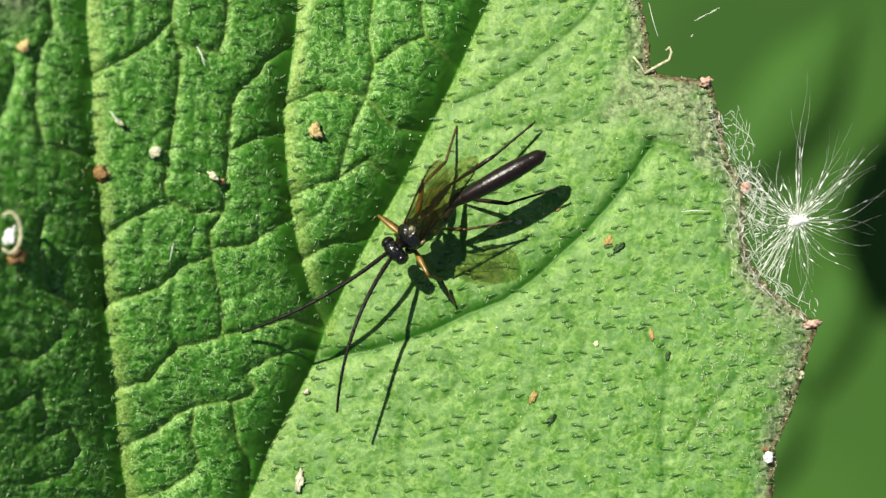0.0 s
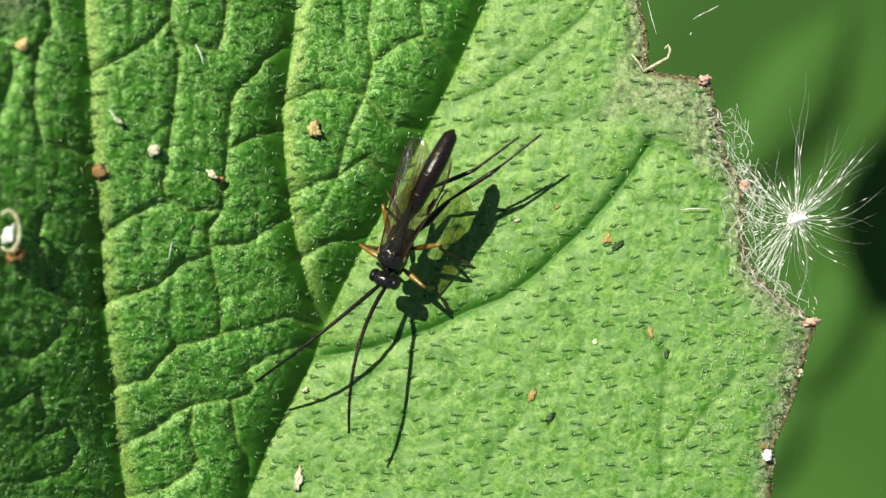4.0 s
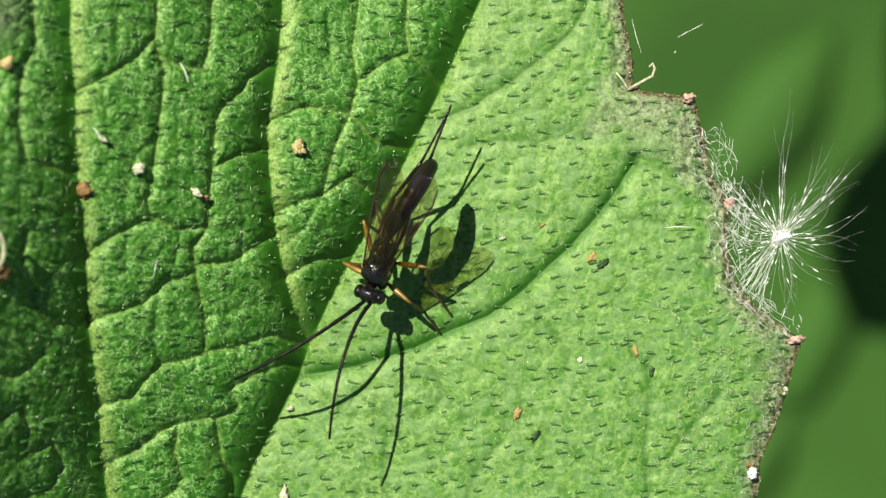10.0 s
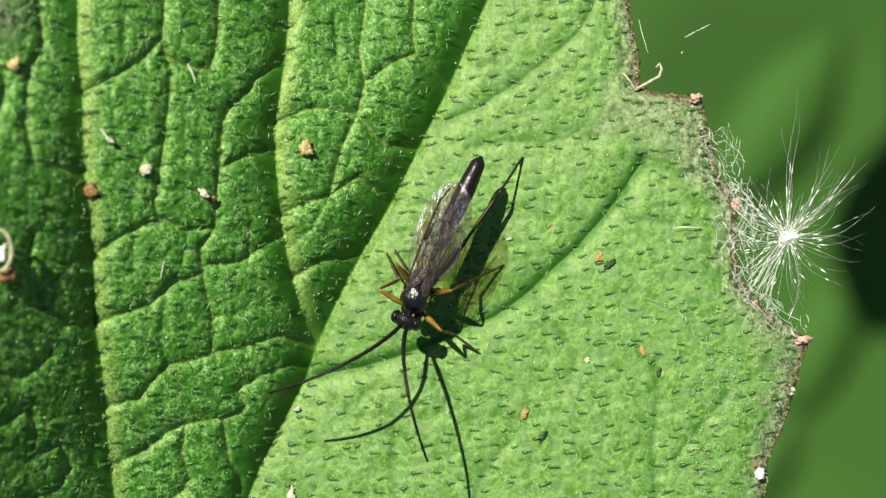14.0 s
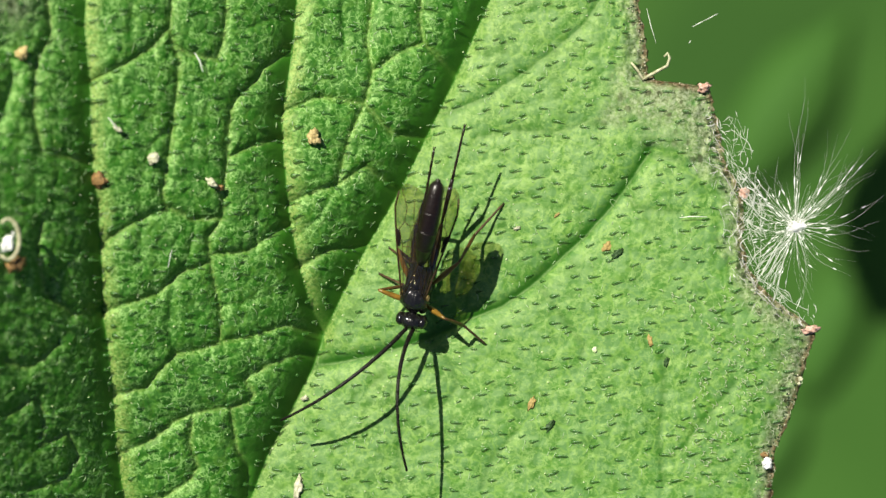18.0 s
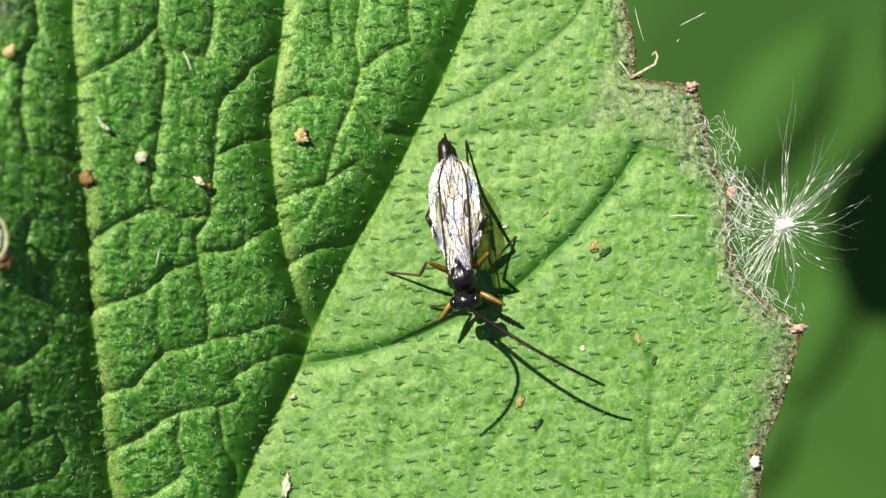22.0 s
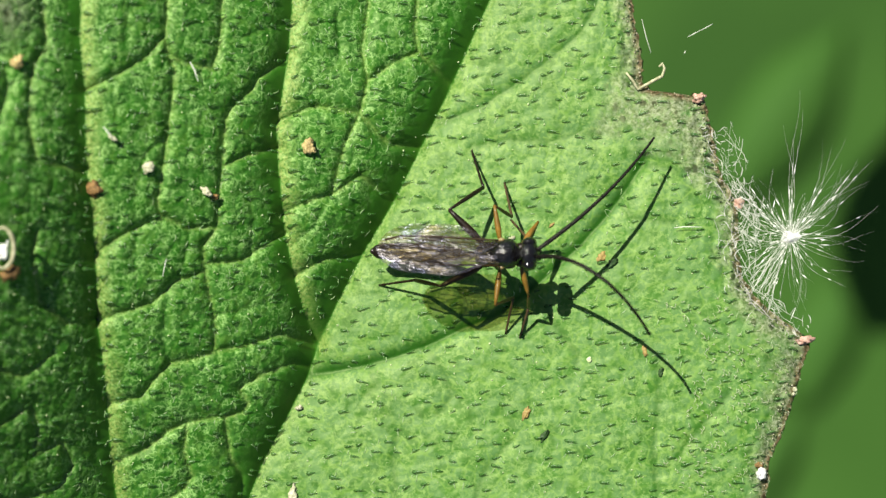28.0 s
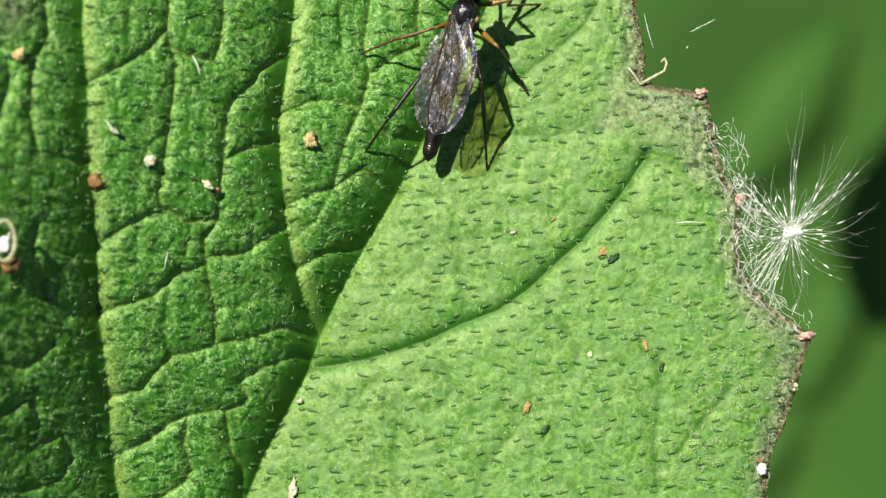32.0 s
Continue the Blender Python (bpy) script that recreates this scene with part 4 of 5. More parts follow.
    # seconds, then x, y, height of the feet
    feet = {
        "FL": [(0, 797.5, 562.9, 0), (0.5, 798.1, 566.3, 0), (1, 788.2, 561.1, 0), (1.5, 799.7, 569.4, 0), (2, 800.8, 571.9, 0), (3, 791.1, 575.7, 0), (6, 791.8, 571.2, 0), (7, 794.5, 578.4, 0), (8, 796.2, 573.5, 0), (9, 795.5, 574.6, 0), (10, 797.9, 581, 0), (11, 795.1, 581.3, 0), (11.5, 815.7, 576.4, 0), (12, 832.4, 576.9, 0), (12.5, 845.3, 598.9, 0), (13, 851.9, 608.8, 0), (14, 853.1, 613.4, 0), (17, 855.1, 614.8, 0), (18, 852, 617.4, 0), (19, 856.4, 615.8, 0), (20, 854.1, 616, 0), (20.5, 854.9, 616.2, 0), (21, 890.6, 588, 0), (22, 913.3, 580.1, 0), (23, 909.8, 566.4, 0), (24, 917.4, 563.5, 0), (25, 914, 566.8, 0), (25.5, 1012, 501, 0), (27.5, 912.3, 370.3, 0), (28, 907.6, 380.3, 0), (29, 892.6, 363.8, 0), (30, 926.6, 369, 0), (30.5, 843.5, 303.2, 0), (31, 733.2, 242.6, 0), (31.5, 704.5, 95.4, 0), (32, 740, -20, 0)],
        "FR": [(0, 670.3, 402.3, 0), (1, 683.9, 415.7, 0), (2, 648.5, 451.1, 0), (3, 641.7, 458, 0), (6, 637.5, 450.4, 0), (7, 634.3, 452.3, 0), (8, 634.9, 454.5, 0), (9, 633.3, 456.4, 0), (10, 638.6, 458.1, 0), (11, 641, 454.2, 0), (11.5, 663.5, 443.5, 0), (12, 663.2, 433.9, 0), (12.5, 676.3, 437.9, 0), (13, 675, 427.7, 0), (14, 691.3, 437.3, 0), (17, 665.8, 488.7, 0), (18, 664.7, 491.3, 0), (19, 667.2, 489.6, 0), (20, 671.9, 484.9, 0), (20.5, 675.9, 483, 0), (21, 723, 536.7, 0), (22, 778.4, 554.3, 0), (23, 764.8, 565.7, 0), (24, 739.8, 507.3, 0), (25, 734.2, 525.7, 0), (25.5, 831.5, 579.9, 0), (27.5, 924.4, 588.4, 0), (28, 921.8, 587.4, 0), (29, 931.7, 588.9, 0), (30, 946.1, 581.1, 0), (30.5, 916.3, 378.4, 0), (31, 916.1, 337.9, 0), (31.5, 911.4, 152.6, 0), (32, 955, 8, 0)],
        "ML": [(0, 895.3, 410.4, 60), (1, 905.1, 356.6, 0), (2, 823.1, 517, 0), (3, 836.5, 483.9, 0), (6, 817, 526.4, 0), (7, 813.8, 533.5, 0), (8, 816.5, 525.7, 0), (9, 821, 502.7, 0), (10, 818.1, 549.2, 0), (11, 822.4, 538.5, 0), (11.5, 926, 525.1, 0), (12, 923, 468.4, 0), (12.5, 911.1, 469.4, 0), (13, 922.7, 469.2, 0), (14, 896.2, 458.7, 0), (17, 879.4, 373, 0), (18, 883.5, 369.6, 0), (19, 883, 373, 0), (20, 882.6, 374.2, 0), (20.5, 884.5, 394.4, 0), (21, 918.5, 463.2, 0), (22, 926.2, 430.2, 0), (23, 917.5, 426.5, 0), (24, 910.3, 428.5, 0), (25, 909.8, 431.8, 0), (25.5, 905.6, 405.4, 0), (27.5, 865.5, 305.1, 0), (28, 895.9, 315.3, 0), (29, 890.6, 368.8, 0), (30, 866.6, 346.9, 0), (30.5, 766.4, 340, 0), (31, 659.1, 300.5, 0), (31.5, 656.3, 215.4, 0), (32, 640, 95, 0)],
        "MR": [(0, 799.1, 242.9, 0), (1, 682.2, 340.7, 0), (2, 686, 351.3, 0), (3, 677.1, 363.2, 0), (6, 678.1, 345.6, 0), (7, 675.1, 342.6, 0), (8, 677.6, 341.8, 0), (9, 677.2, 339.7, 0), (10, 681.3, 343.3, 0), (11, 681.7, 342.5, 0), (11.5, 719.7, 238.8, 0), (12, 608.6, 373.5, 0), (12.5, 668.9, 340.8, 0), (13, 671.3, 384.7, 0), (14, 706.4, 432.4, 0), (17, 686.1, 433.9, 0), (18, 683, 446.4, 0), (19, 677.4, 469.6, 0), (20, 672.1, 449.9, 0), (20.5, 632.1, 442.7, 0), (21, 670.7, 443.3, 0), (22, 698.8, 490.8, 0), (23, 730, 525.5, 0), (24, 731.3, 435.2, 0), (25, 784.4, 491, 0), (25.5, 721.7, 541.2, 0), (27.5, 899.4, 583.3, 0), (28, 896.8, 580.3, 0), (29, 896.7, 580.8, 0), (30, 899.1, 583, 0), (30.5, 897.8, 583.4, 0), (31, 916.1, 347.9, 0), (31.5, 918.4, 192.6, 0), (32, 935, 168, 0)],
        "HL": [(0, 978.6, 351.8, 50), (1, 1015.4, 294.1, 0), (1.5, 986.1, 302.4, 0), (2, 939.3, 300.6, 100), (3, 970.5, 279.5, 120), (6, 881.8, 214.8, 150), (7, 955.4, 299.5, 140), (8, 933.1, 261.4, 140), (9, 843.6, 137.9, 120), (10, 817.3, 179.1, 130), (11, 905.7, 202, 130), (11.5, 931.6, 267.1, 0), (12, 934.2, 270.5, 0), (12.5, 932.4, 271.5, 0), (13, 932, 269.3, 0), (14, 932.5, 267, 0), (17, 790.1, 254.4, 150), (18, 816.3, 232.2, 150), (19, 773.7, 270.3, 160), (20, 833.4, 243.9, 140), (20.5, 943.1, 304.8, 0), (21, 852, 267.7, 0), (22, 840.2, 259.7, 0), (23, 836.4, 258.1, 0), (24, 837.5, 260, 0), (25, 835.9, 259.3, 0), (25.5, 836.5, 259.9, 0), (27.5, 834.7, 260, 0), (28, 838.1, 258, 0), (29, 835, 258.6, 0), (30, 834.8, 258.8, 0), (30.5, 588.1, 449.6, 0), (31, 588.9, 452.4, 0), (31.5, 661.2, 365.4, 0), (32, 647, 268, 0)],
        "HR": [(0, 936.1, 236.6, 30), (1, 842.7, 216.4, 0), (1.5, 826.6, 221.5, 0), (2, 874.6, 240.3, 120), (3, 927.5, 276.3, 140), (6, 855.7, 239.6, 170), (7, 875.7, 259, 160), (8, 868, 281, 150), (9, 822.8, 242.7, 150), (10, 810.2, 194.1, 160), (11, 772.6, 218.1, 140), (11.5, 729.9, 213.9, 0), (12, 776.3, 252.5, 0), (12.5, 772.5, 251.5, 0), (13, 772.1, 251.3, 0), (14, 782, 342.9, 30), (17, 763.4, 199.3, 170), (18, 762.1, 271.8, 180), (19, 739.3, 182, 170), (20, 714.9, 330.2, 140), (20.5, 800.5, 243.8, 0), (21, 802.2, 245.3, 0), (22, 802.3, 247.5, 0), (23, 701.2, 305.4, 0), (24, 697.2, 305, 0), (25, 725.4, 330.6, 0), (25.5, 728.1, 329.3, 0), (27.5, 671.8, 494.3, 0), (28, 674.2, 494.4, 0), (29, 672.1, 492.9, 0), (30, 671.3, 493.4, 0), (30.5, 722.9, 537.9, 0), (31, 873.7, 574.8, 0), (31.5, 863.2, 388.6, 0), (32, 862, 300, 0)],
    }

    def at(rows, t):
        for a, b in zip(rows, rows[1:]):
            if a[0] <= t <= b[0]:
                k = (t - a[0]) / max(b[0] - a[0], 1e-6)
                k = k * k * (3 - 2 * k)
                return [p + (q - p) * k for p, q in zip(a[1:], b[1:])]
        return list(rows[-1][1:]) if t > rows[-1][0] else list(rows[0][1:])

    # it stands square on the slope of the leaf
    stance = Vector((0, 0, 1)).rotation_difference(Vector((-0.15, 0.07, 1))).to_matrix().to_4x4()
    rows = {name: [] for name in WASP}
    steps = [i * 0.2 for i in range(161)]
    for t in steps:
        tx, ty, hx, hy, hh, nose, ex, ey, ez = at(body, t)
        bx, by = 0.72 * tx + 0.28 * ex, 0.72 * ty + 0.28 * ey
        head_angle = math.atan2(-(hy - by), hx - bx)
        height = float(ground(tx, ty)) + hh + 46 * math.sin(radians(nose))
        spot = place(tx, ty, height)
        root = Matrix.Translation(spot) @ stance @ Euler((0, radians(nose), head_angle)).to_matrix().to_4x4()
        rows["wasp"].append((t, root))
        inv = root.inverted()

        def local(x, y, h):
            return (inv @ place(x, y, h)) / U

        up = (inv.to_3x3() @ Vector((0, 0, 1))).normalized()
        rows["head"].append((t, aim(NECK, (1, 0, 0.05))))
        # abdomen: an arched chain of rigid pieces from the waist to the tip
        goal = local(ex, ey, ez) - WAIST
        for g, (p, way) in enumerate(chain(WAIST, goal, ABDOMEN_PIECES, up, None, math.tanh((goal.dot(up) + 12) / 18))):
            rows["ab%d" % g].append((t, aim(p, -way)))
        wl = at(wings, t)
        for s, n, (wx, wy, raised, ro) in ((1, "L", wl[:4]), (-1, "R", wl[4:])):
            hinge = Vector((-4, s * 21, 24 + 1.5 * s))
            hw = root @ (hinge * U)
            flat = place(wx, wy, hw.z / U)
            d2 = Vector((flat.x - hw.x, flat.y - hw.y)) / U
            lift = math.sqrt(max(WING_SPAN ** 2 - d2.length ** 2, 0)) * raised
            if raised < 0:
                lift = max(lift, raised * 42)
            x = (inv.to_3x3() @ Vector((d2.x, d2.y, lift))).normalized()
            z = inv.to_3x3() @ Vector((-0.17, 0.20, 0.95))
            z = (z - x * x.dot(z)).normalized()
            z = Matrix.Rotation(radians(ro) * s, 3, x) @ z
            y = z.cross(x)
            m = Matrix((x, y, z)).transposed().to_4x4()
            m.translation = hinge * U
            rows["wing" + n].append((t, m))
        fl = at(feelers, t)
        for s, n, (ax, ay, az, mx, my) in ((1, "L", fl[:5]), (-1, "R", fl[5:])):
            base = NECK + Vector((28, s * 6, 8))
            goal = local(ax, ay, az) - base
            middle = local(mx, my, ((root @ (base * U)).z / U + az) / 2) - base
            for g, (p, way) in enumerate(chain(base, goal, [ANTENNA_LENGTH / ANTENNA_PIECES] * ANTENNA_PIECES, up, middle)):
                rows["ant%s%d" % (n, g)].append((t, aim(p, way)))
        for leg, (hip, fe, ti, ta) in LEGS.items():
            for s, n in ((1, "L"), (-1, "R")):
                fx, fy, fh = at(feet[leg + n], t)
                foot = local(fx, fy, float(ground(fx, fy)) + 2 + fh)
                h = Vector((hip[0], s * hip[1], hip[2]))
                knee, ankle, toe = reach(h, foot, fe, ti, ta, fh < 15, Vector((0, s, 0)), up, {"F": 0.2, "M": -0.3, "H": -0.9}[leg])
                rows["fe" + leg + n].append((t, aim(h, knee - h)))
                rows["ti" + leg + n].append((t, aim(knee, ankle - knee)))
                rows["ta" + leg + n].append((t, aim(ankle, toe)))
    for name, keyed in rows.items():
        walk(WASP[name], keyed)
# ---- small things on the leaf ----
def crumb(name, x, y, w, l, h, turn, material, label, category, rise=0.0, seed=0, lumps=0.75):
    """An irregular little lump lying on the leaf."""
    r = random.Random(seed * 7 + 1)
    bm = bmesh.new()
    bmesh.ops.create_icosphere(bm, subdivisions=3, radius=1.0)
    off = Vector((r.uniform(0, 50), r.uniform(0, 50), r.uniform(0, 50)))
    for v in bm.verts:
        d = 1 + lumps * noise.noise(v.co * 1.6 + off) + lumps * 0.6 * noise.noise(v.co * 3.7 + off)
        v.co = Vector((v.co.x * w * d, v.co.y * l * d, v.co.z * h * d)) * U
    me = bpy.data.meshes.new(name)
    bm.to_mesh(me)
    bm.free()
    me.materials.append(material)
    me.polygons.foreach_set("use_smooth", [True] * len(me.polygons))
    ob = new(name, me)
    ob.matrix_world = Matrix.Translation(on_leaf(x, y, h * 0.7 + rise)) @ pose(0, 0, 0, r.uniform(-12, 12), r.uniform(-12, 12), turn)
    return tagged(ob, label, category)


def fibre(name, points, radius, material, label, category, sides=5):
    v, f = tube_data([on_leaf(x, y, h) for x, y, h in points], [radius * U * (0.45 + 0.55 * math.sin(math.pi * (0.12 + 0.76 * i / max(1, len(points) - 1)))) for i in range(len(points))], sides)
    return tagged(mesh_object(name, v, f, material), label, category)


crumb("crumb", 549, 249, 9, 12, 8, 15, TAN, "tan crumb of plant matter resting on the leaf", "crumb", 3, 1)
crumb("flake", 266, 284, 9, 8, 4, 30, WHITE, "creamy white flake lying on the leaf", "flake", 3, 2)
crumb("crumb", 168, 322, 12, 13, 4, 10, RUST, "rusty brown crumb lying beside a leaf vein", "crumb", 3, 3)
crumb("flake", 368, 328, 9, 5, 4, -35, WHITE, "small white flake with a rusty end", "flake", 3, 4)
crumb("crumb", 383, 337, 6, 5, 4, 0, RUST, "tiny rusty crumb beside a white flake", "crumb", 2, 5)
crumb("crumb", 932, 722, 5, 11, 1.2, -22, SCAB, "orange brown speck stuck to the leaf", "crumb", 0, 6)
crumb("crumb", 1143, 612, 3.5, 9, 1.2, 10, SCAB, "narrow brown scab on the leaf", "crumb", 0, 7)
crumb("crumb", 1070, 445, 10, 7, 1.2, 30, SCAB, "flat tan scab on the leaf", "crumb", -0.6, 8)
crumb("speck", 1085, 458, 12, 6, 4, 38, DARK, "dark hollow speck beside a tan crumb", "speck", -1, 9)
crumb("speck", 964, 763, 5, 11, 2.5, -32, DARK, "dark green gall on the leaf", "speck", 0, 10)
crumb("speck", 1171, 650, 4, 8, 2.5, -15, DARK, "small dark gall on the leaf", "speck", 0, 11)
crumb("speck", 979, 389, 5, 2.5, 2, 40, SCAB, "thin brown speck on the leaf", "speck", 0, 12)
crumb("flake", 908, 412, 6, 3, 2, 20, WHITE, "tiny white flake on the leaf", "flake", 1, 13)
crumb("flake", 518, 868, 6, 19, 4, -10, WHITE, "cream sliver lying on the leaf", "flake", 2, 14)
crumb("flake", 530, 711, 6, 4, 4, 10, WHITE, "pale bead in the leaf's midrib", "flake", 2, 15)
crumb("flake", 1045, 628, 4, 5, 1.5, 0, SPECK, "pale dot on the leaf", "flake", 0, 16)
crumb("flake", 203, 232, 3, 8, 2, 55, WHITE, "thin white flake caught on hairs", "flake", 8, 17)
crumb("crumb", 34, 97, 11, 9, 6, 30, TAN, "tan crumb beside a fold of the leaf", "crumb", 2, 18)
crumb("crumb", 20, 470, 15, 12, 9, 25, RUST, "rusty bud scale under a curled husk", "crumb", 6, 19)
crumb("bud", 1241, 166, 10, 8, 9, 10, PINK, "pinkish bud scale on the leaf's edge", "bud scale", 2, 20)
crumb("bud", 1311, 352, 8, 8, 8, 0, PINK, "pink bud scale on the leaf's edge", "bud scale", 2, 21)
crumb("bud", 1426, 595, 14, 6, 6, 8, PINK, "reddish dry tip of the leaf's lobe", "leaf tip", -2, 22)
crumb("flake", 1349, 830, 8, 10, 7, 5, CLOT, "bright white husk on the leaf's edge", "flake", 2, 23)
crumb("crumb", 1343, 815, 6, 5, 4, 5, RUST, "reddish crumb above a white husk", "crumb", 1, 24)
crumb("flake", 1408, 682, 4, 4, 4, 0, WHITE, "shining white grain on the leaf's edge", "flake", 1, 25)
crumb("flake", 1406, 690, 3, 3, 3, 0, WHITE, "shining white grain on the leaf's edge", "flake", 1, 26)
fibre("fibre", [(186, 212, 14), (196, 224, 16), (206, 238, 10)], 1.6, SILK, "thin white fibre lying on leaf hairs", "fibre")
fibre("fibre", [(340, 98, 14), (348, 112, 16), (354, 132, 10)], 1.8, SILK, "short white fibre on the leaf", "fibre")
fibre("fibre", [(290, 478, 12), (294, 458, 14), (297, 446, 10)], 1.2, SILK, "short white fibre on the leaf", "fibre")
fibre("fibre", [(1140, 25, 20), (1147, 55, 26), (1156, 85, 24)], 0.8, SILK, "white fibre hanging off the leaf's edge", "fibre")
fibre("fibre", [(1196, 395, 10), (1215, 393, 12), (1245, 394, 10)], 1.2, SILK, "thick white fibre on the leaf", "fibre")
fibre("dry_tendril", [(1112, 120, 10), (1122, 132, 14), (1132, 150, 6), (1150, 140, 12), (1176, 126, 18), (1180, 112, 22), (1176, 104, 26), (1170, 110, 24)], 3.0, DRY, "curled dry tendril on the leaf's edge", "tendril", 7)


def build_husk():
    """A curled pale husk with a white grain in it."""
    pts = []
    for i in range(15):
        q = math.radians(-130 + 260 * i / 14)
        pts.append((7 + 20 * math.cos(q), 426 - 36 * math.sin(q), 16 + 14 * math.sin(i / 14 * 3.1)))
    fibre("curled_husk", pts, 3.6, DRY, "curled pale plant husk raised over the leaf", "husk", 8)
    crumb("grain", 9, 430, 8, 14, 8, -20, CLOT, "white grain inside a curled husk", "grain", 9, 31)


build_husk()


def build_fluff():
    """A seed's tuft of white silky hairs caught on the leaf's edge."""
    r = random.Random(12)
    thing = tagged(new("seed_fluff"), "white silky seed tuft caught on the leaf's edge", "seed tuft")
    cx, cy, base = 1401, 413, 86
    core = crumb("core", cx, cy, 13, 10, 8, 20, CLOT, "", "", 0, 40)
    core.matrix_world = Matrix.Translation(place(cx, cy, base))
    core.parent = thing
    verts, faces, beads, bead_faces = [], [], [], []

    def strand(a, length, lift, thick, bend):
        pts = []
        sway = r.uniform(-0.10, 0.10)
        for i in range(9):
            k = i / 8
            b = a + bend * k * k + sway * math.sin(k * 5)
            pts.append(place(cx + length * k * math.cos(b), cy - length * k * math.sin(b), base + lift * k - 6 * k * k))
        tube_data(pts, [thick * U * (1.5 - 1.1 * i / 8) for i in range(9)], 4, verts, faces)
        # hairs stuck together in bright streaks
        for _ in range(3):
            if r.random() < 0.5:
                i = r.randint(1, 6)
                p, q = pts[i], pts[i + 1]
                f = r.uniform(0.35, 1.0)
                tube_data([p, p.lerp(q, f * 0.5), p.lerp(q, f)], [0.3 * U, r.uniform(0.5, 1.2) * U, 0.3 * U], 5, beads, bead_faces)

    # angle range, count, shortest, longest
    for lo, hi, n, short, far in ((22, 62, 26, 70, 205), (62, 80, 8, 40, 110), (84, 128, 20, 30, 140), (128, 172, 18, 40, 140), (172, 225, 16, 30, 110), (225, 262, 14, 50, 160),
                                  (262, 285, 8, 90, 170), (-72, -30, 9, 50, 150), (-22, 20, 12, 60, 165)):
        for _ in range(n):
            strand(math.radians(r.uniform(lo, hi)), r.uniform(short, far), r.uniform(-50, 60), r.uniform(0.11, 0.26), r.gauss(0, 0.20))
    for _ in range(5):
        strand(math.radians(86 + r.uniform(-2, 3)), r.uniform(150, 275), 40, 0.22, 0.04)
    for _ in range(40):
        strand(math.radians(r.uniform(0, 360)), r.uniform(14, 42), r.uniform(-20, 40), 0.45, r.gauss(0, 0.4))
    mesh_object("silk_hair_tuft", verts, faces, SILK, thing, "fine white radiating hairs")
    mesh_object("silk_streak_tuft", beads, bead_faces, CLOT, thing, "bright clotted streaks of hairs")


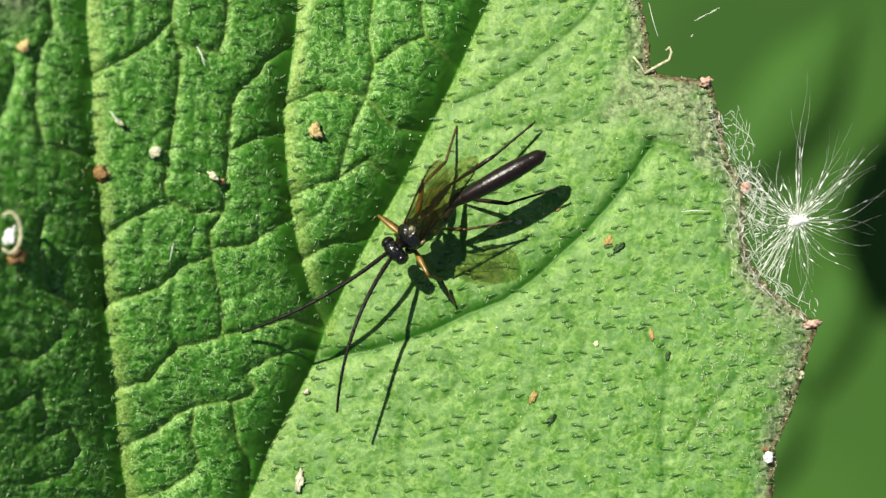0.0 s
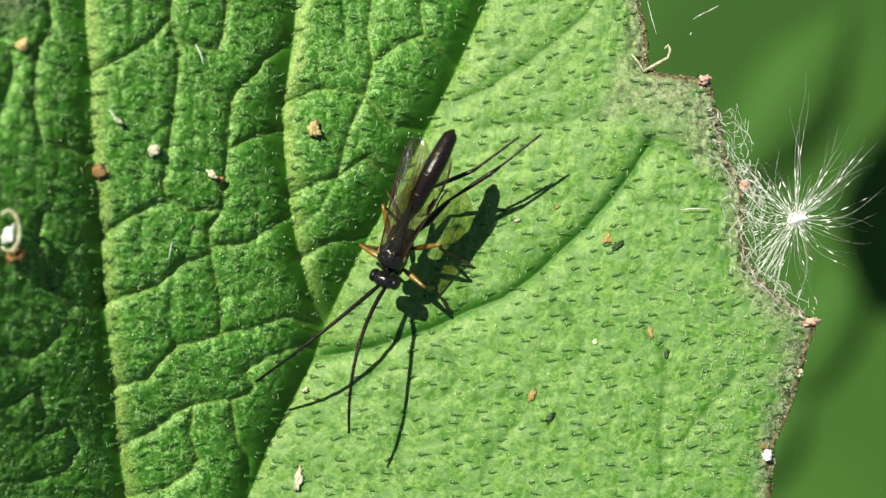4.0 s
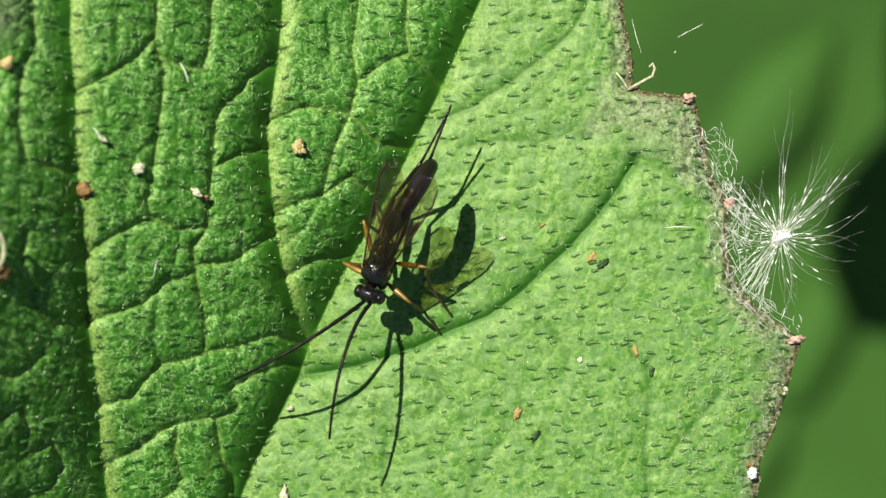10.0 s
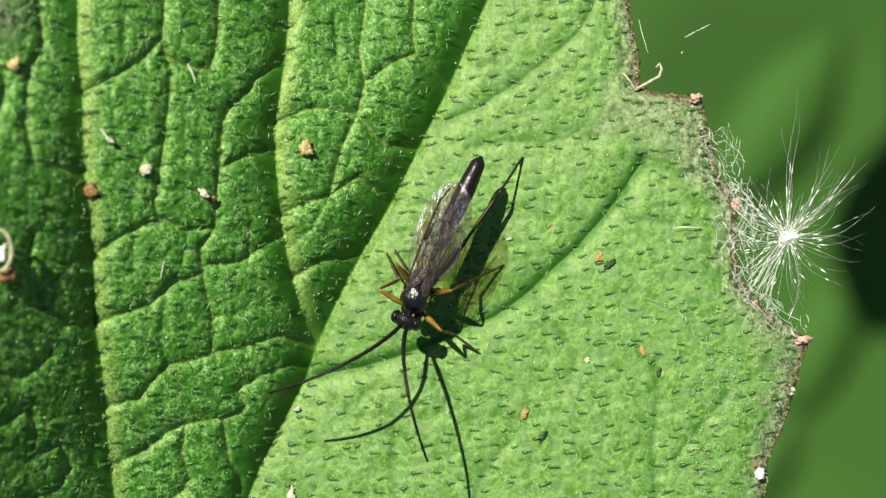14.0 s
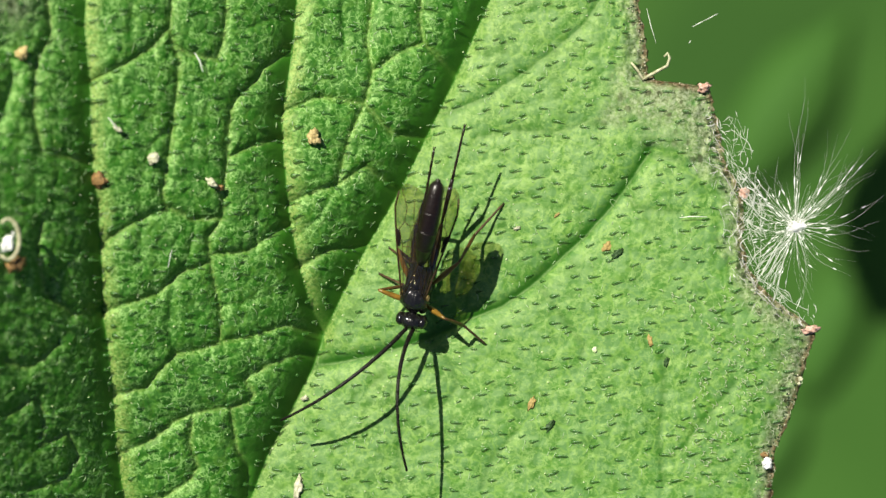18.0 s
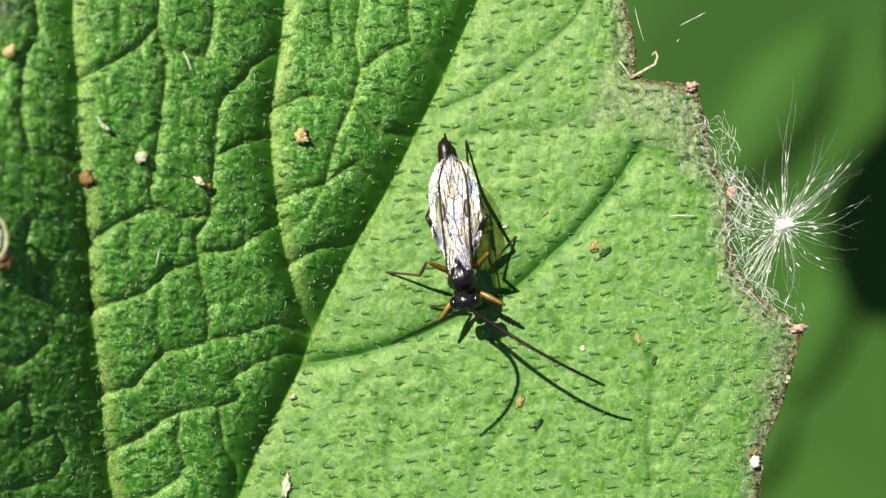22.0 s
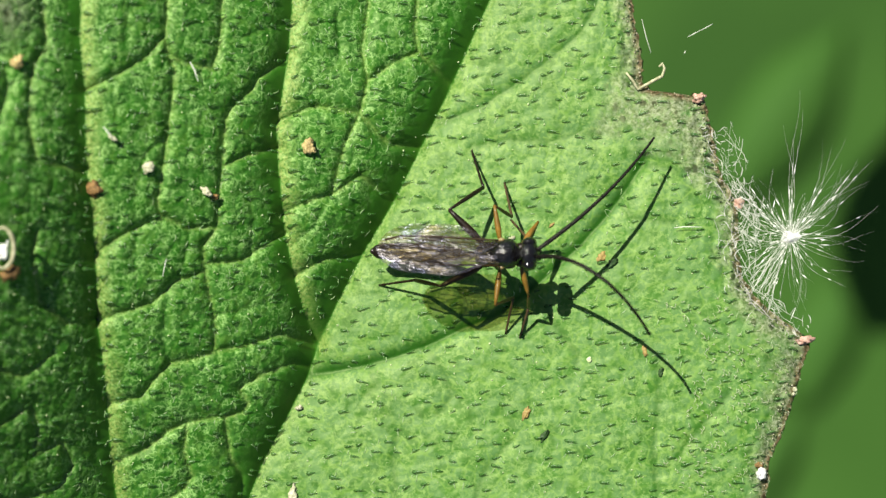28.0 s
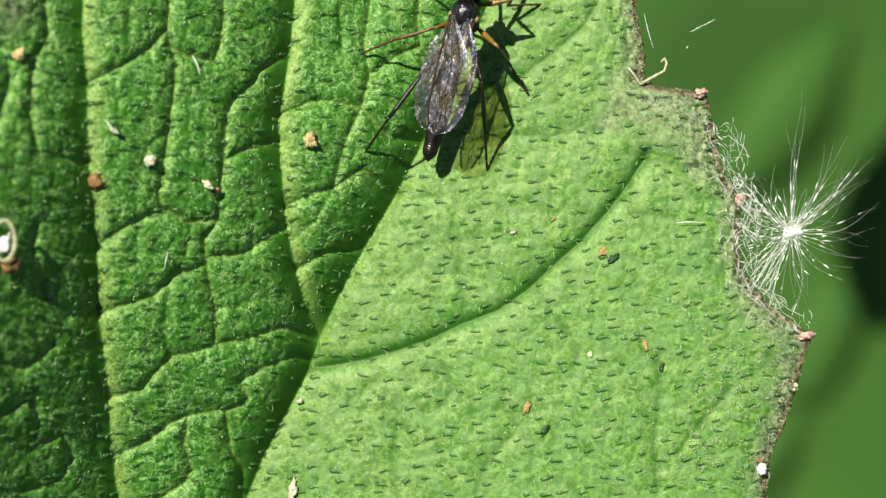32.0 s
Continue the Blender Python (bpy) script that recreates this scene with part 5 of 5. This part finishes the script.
def build_cobweb():
    """Loose silk strewn along the leaf's edge."""
    r = random.Random(33)
    verts, faces, curls, curl_faces = [], [], [], []
    for _ in range(50):
        y = r.uniform(245, 560)
        off = r.gauss(8, 20)
        length = r.uniform(20, 95)
        h = float(ground(float(edge_x(y)) - 6, y)) + r.uniform(8, 22)
        pts = []
        drift = r.gauss(0, 0.35)
        for i in range(9):
            k = i / 8 - 0.5
            py = y + length * k * 0.9
            pts.append(place(float(edge_x(py)) + off + drift * length * k + 4 * math.sin(0.5 * i + off) + 1 * math.sin(1.3 * i + y), py + 2 * math.sin(0.8 * i + y), h + 5 * math.sin(i + y)))
        tube_data(pts, [r.uniform(0.2, 0.6) * U] * 9, 4, verts, faces)
    for _ in range(45):
        y = r.uniform(300, 545)
        x = float(edge_x(y)) + r.uniform(-10, 30)
        h = float(ground(float(edge_x(y)) - 6, y)) + r.uniform(8, 24)
        k2 = r.uniform(0.3, 0.9)
        pts = [place(x + (1398 - x) * k2 * q, y + (416 - y) * k2 * q + 9 * math.sin(3 * q + x), h + (70 - h) * k2 * q * 0.6 + 8 * math.sin(4 * q)) for q in (0, 0.2, 0.4, 0.6, 0.8, 1)]
        tube_data(pts, [r.uniform(0.3, 0.7) * U] * 6, 4, verts, faces)
    # short torn ends of silk in all directions
    for _ in range(230):
        y = r.uniform(215, 580)
        x = float(edge_x(y)) + r.gauss(4, 22)
        a, n = r.uniform(0, 6.28), r.uniform(5, 20)
        h = float(ground(float(edge_x(y)) - 6, y)) + r.uniform(8, 26)
        bend = r.uniform(-0.9, 0.9)
        pts = [place(x + n * q * math.cos(a + bend * q), y + n * q * math.sin(a + bend * q), h + 5 * q) for q in (0, 0.35, 0.7, 1)]
        thick = r.choice((0.3, 0.4, 0.5, 1.0))
        tube_data(pts, [0.25 * U, thick * U, thick * U, 0.3 * U], 4, verts, faces)
    for _ in range(300):
        y = r.uniform(520, 870)
        x = float(edge_x(y)) - r.uniform(0, 190)
        a = math.radians(r.uniform(-90, 90))
        length = r.uniform(4, 13)
        h = float(ground(x, y)) + r.uniform(2, 6)
        pts = [place(x + length * k * math.cos(a) + 3 * math.sin(5 * k), y - length * k * math.sin(a), h + 4 * math.sin(3 * k)) for k in (0, 0.3, 0.6, 1.0)]
        tube_data(pts, [0.35 * U, 0.6 * U, 0.5 * U, 0.3 * U], 4, curls, curl_faces)
    tagged(mesh_object("leaf_edge_fuzz", curls, curl_faces, THREAD), "pale curled hairs near the leaf's edge", "leaf hairs", kind="stuff")
    tagged(mesh_object("cobweb", verts, faces, SILK), "loose white silk threads strewn along the leaf's edge", "cobweb", kind="stuff")
    # stray bits of fluff held on threads beyond the edge
    for x, y, h, l, a in ((1233, 51, 60, 14, 28), (1255, 40, 60, 12, 28), (1216, 84, 60, 3, 60)):
        d = Vector((math.cos(radians(a)), math.sin(radians(a)), 0)) * l * U
        p = place(x, y, h)
        v, f = tube_data([p - d, p, p + d], [0.5 * U, 1.1 * U, 0.5 * U], 6)
        tagged(mesh_object("fluff_bit", v, f, SILK), "white bit of fluff on a silk thread", "fluff bit")


def build_grains():
    """Pale dust over the leaf, and dark and light crumbs along its edge."""
    r = random.Random(21)
    verts, faces = [], []

    def grain(x, y, size, h):
        p = on_leaf(x, y, h)
        s = len(verts)
        pts = [(1, 0, 0), (0, 1, 0), (-1, 0, 0), (0, -1, 0), (0, 0, 0.8), (0, 0, -0.8)]
        for q in pts:
            verts.append(p + Vector(q) * size * U * r.uniform(0.7, 1.3))
        for f in ((0, 1, 4), (1, 2, 4), (2, 3, 4), (3, 0, 4), (1, 0, 5), (2, 1, 5), (3, 2, 5), (0, 3, 5)):
            faces.append(tuple(s + i for i in f))

    for _ in range(420):
        x, y = r.uniform(-10, 1420), r.uniform(-10, 890)
        if x < float(edge_x(y)) - 10:
            grain(x, y, r.uniform(0.8, 2.0), 1)
    tagged(mesh_object("pollen_dust", verts, faces, SPECK), "pale yellow dust grains scattered on the leaf", "dust", kind="stuff")
    for name, mat, n, label in (("edge_crumbs", DARK, 240, "dark dry crumbs along the leaf's edge"), ("edge_flakes", WHITE, 130, "pale dry flakes along the leaf's edge")):
        verts, faces = [], []
        for _ in range(n):
            y = r.uniform(-10, 890)
            x = float(edge_x(y)) - abs(r.gauss(0, 13)) - 1
            grain(x, y, r.uniform(0.9, 2.6) if mat is DARK else r.uniform(0.8, 2.2), 2)
        tagged(mesh_object(name, verts, faces, mat), label, "crumbs", kind="stuff")


build_fluff()
build_cobweb()
build_grains()
motions()
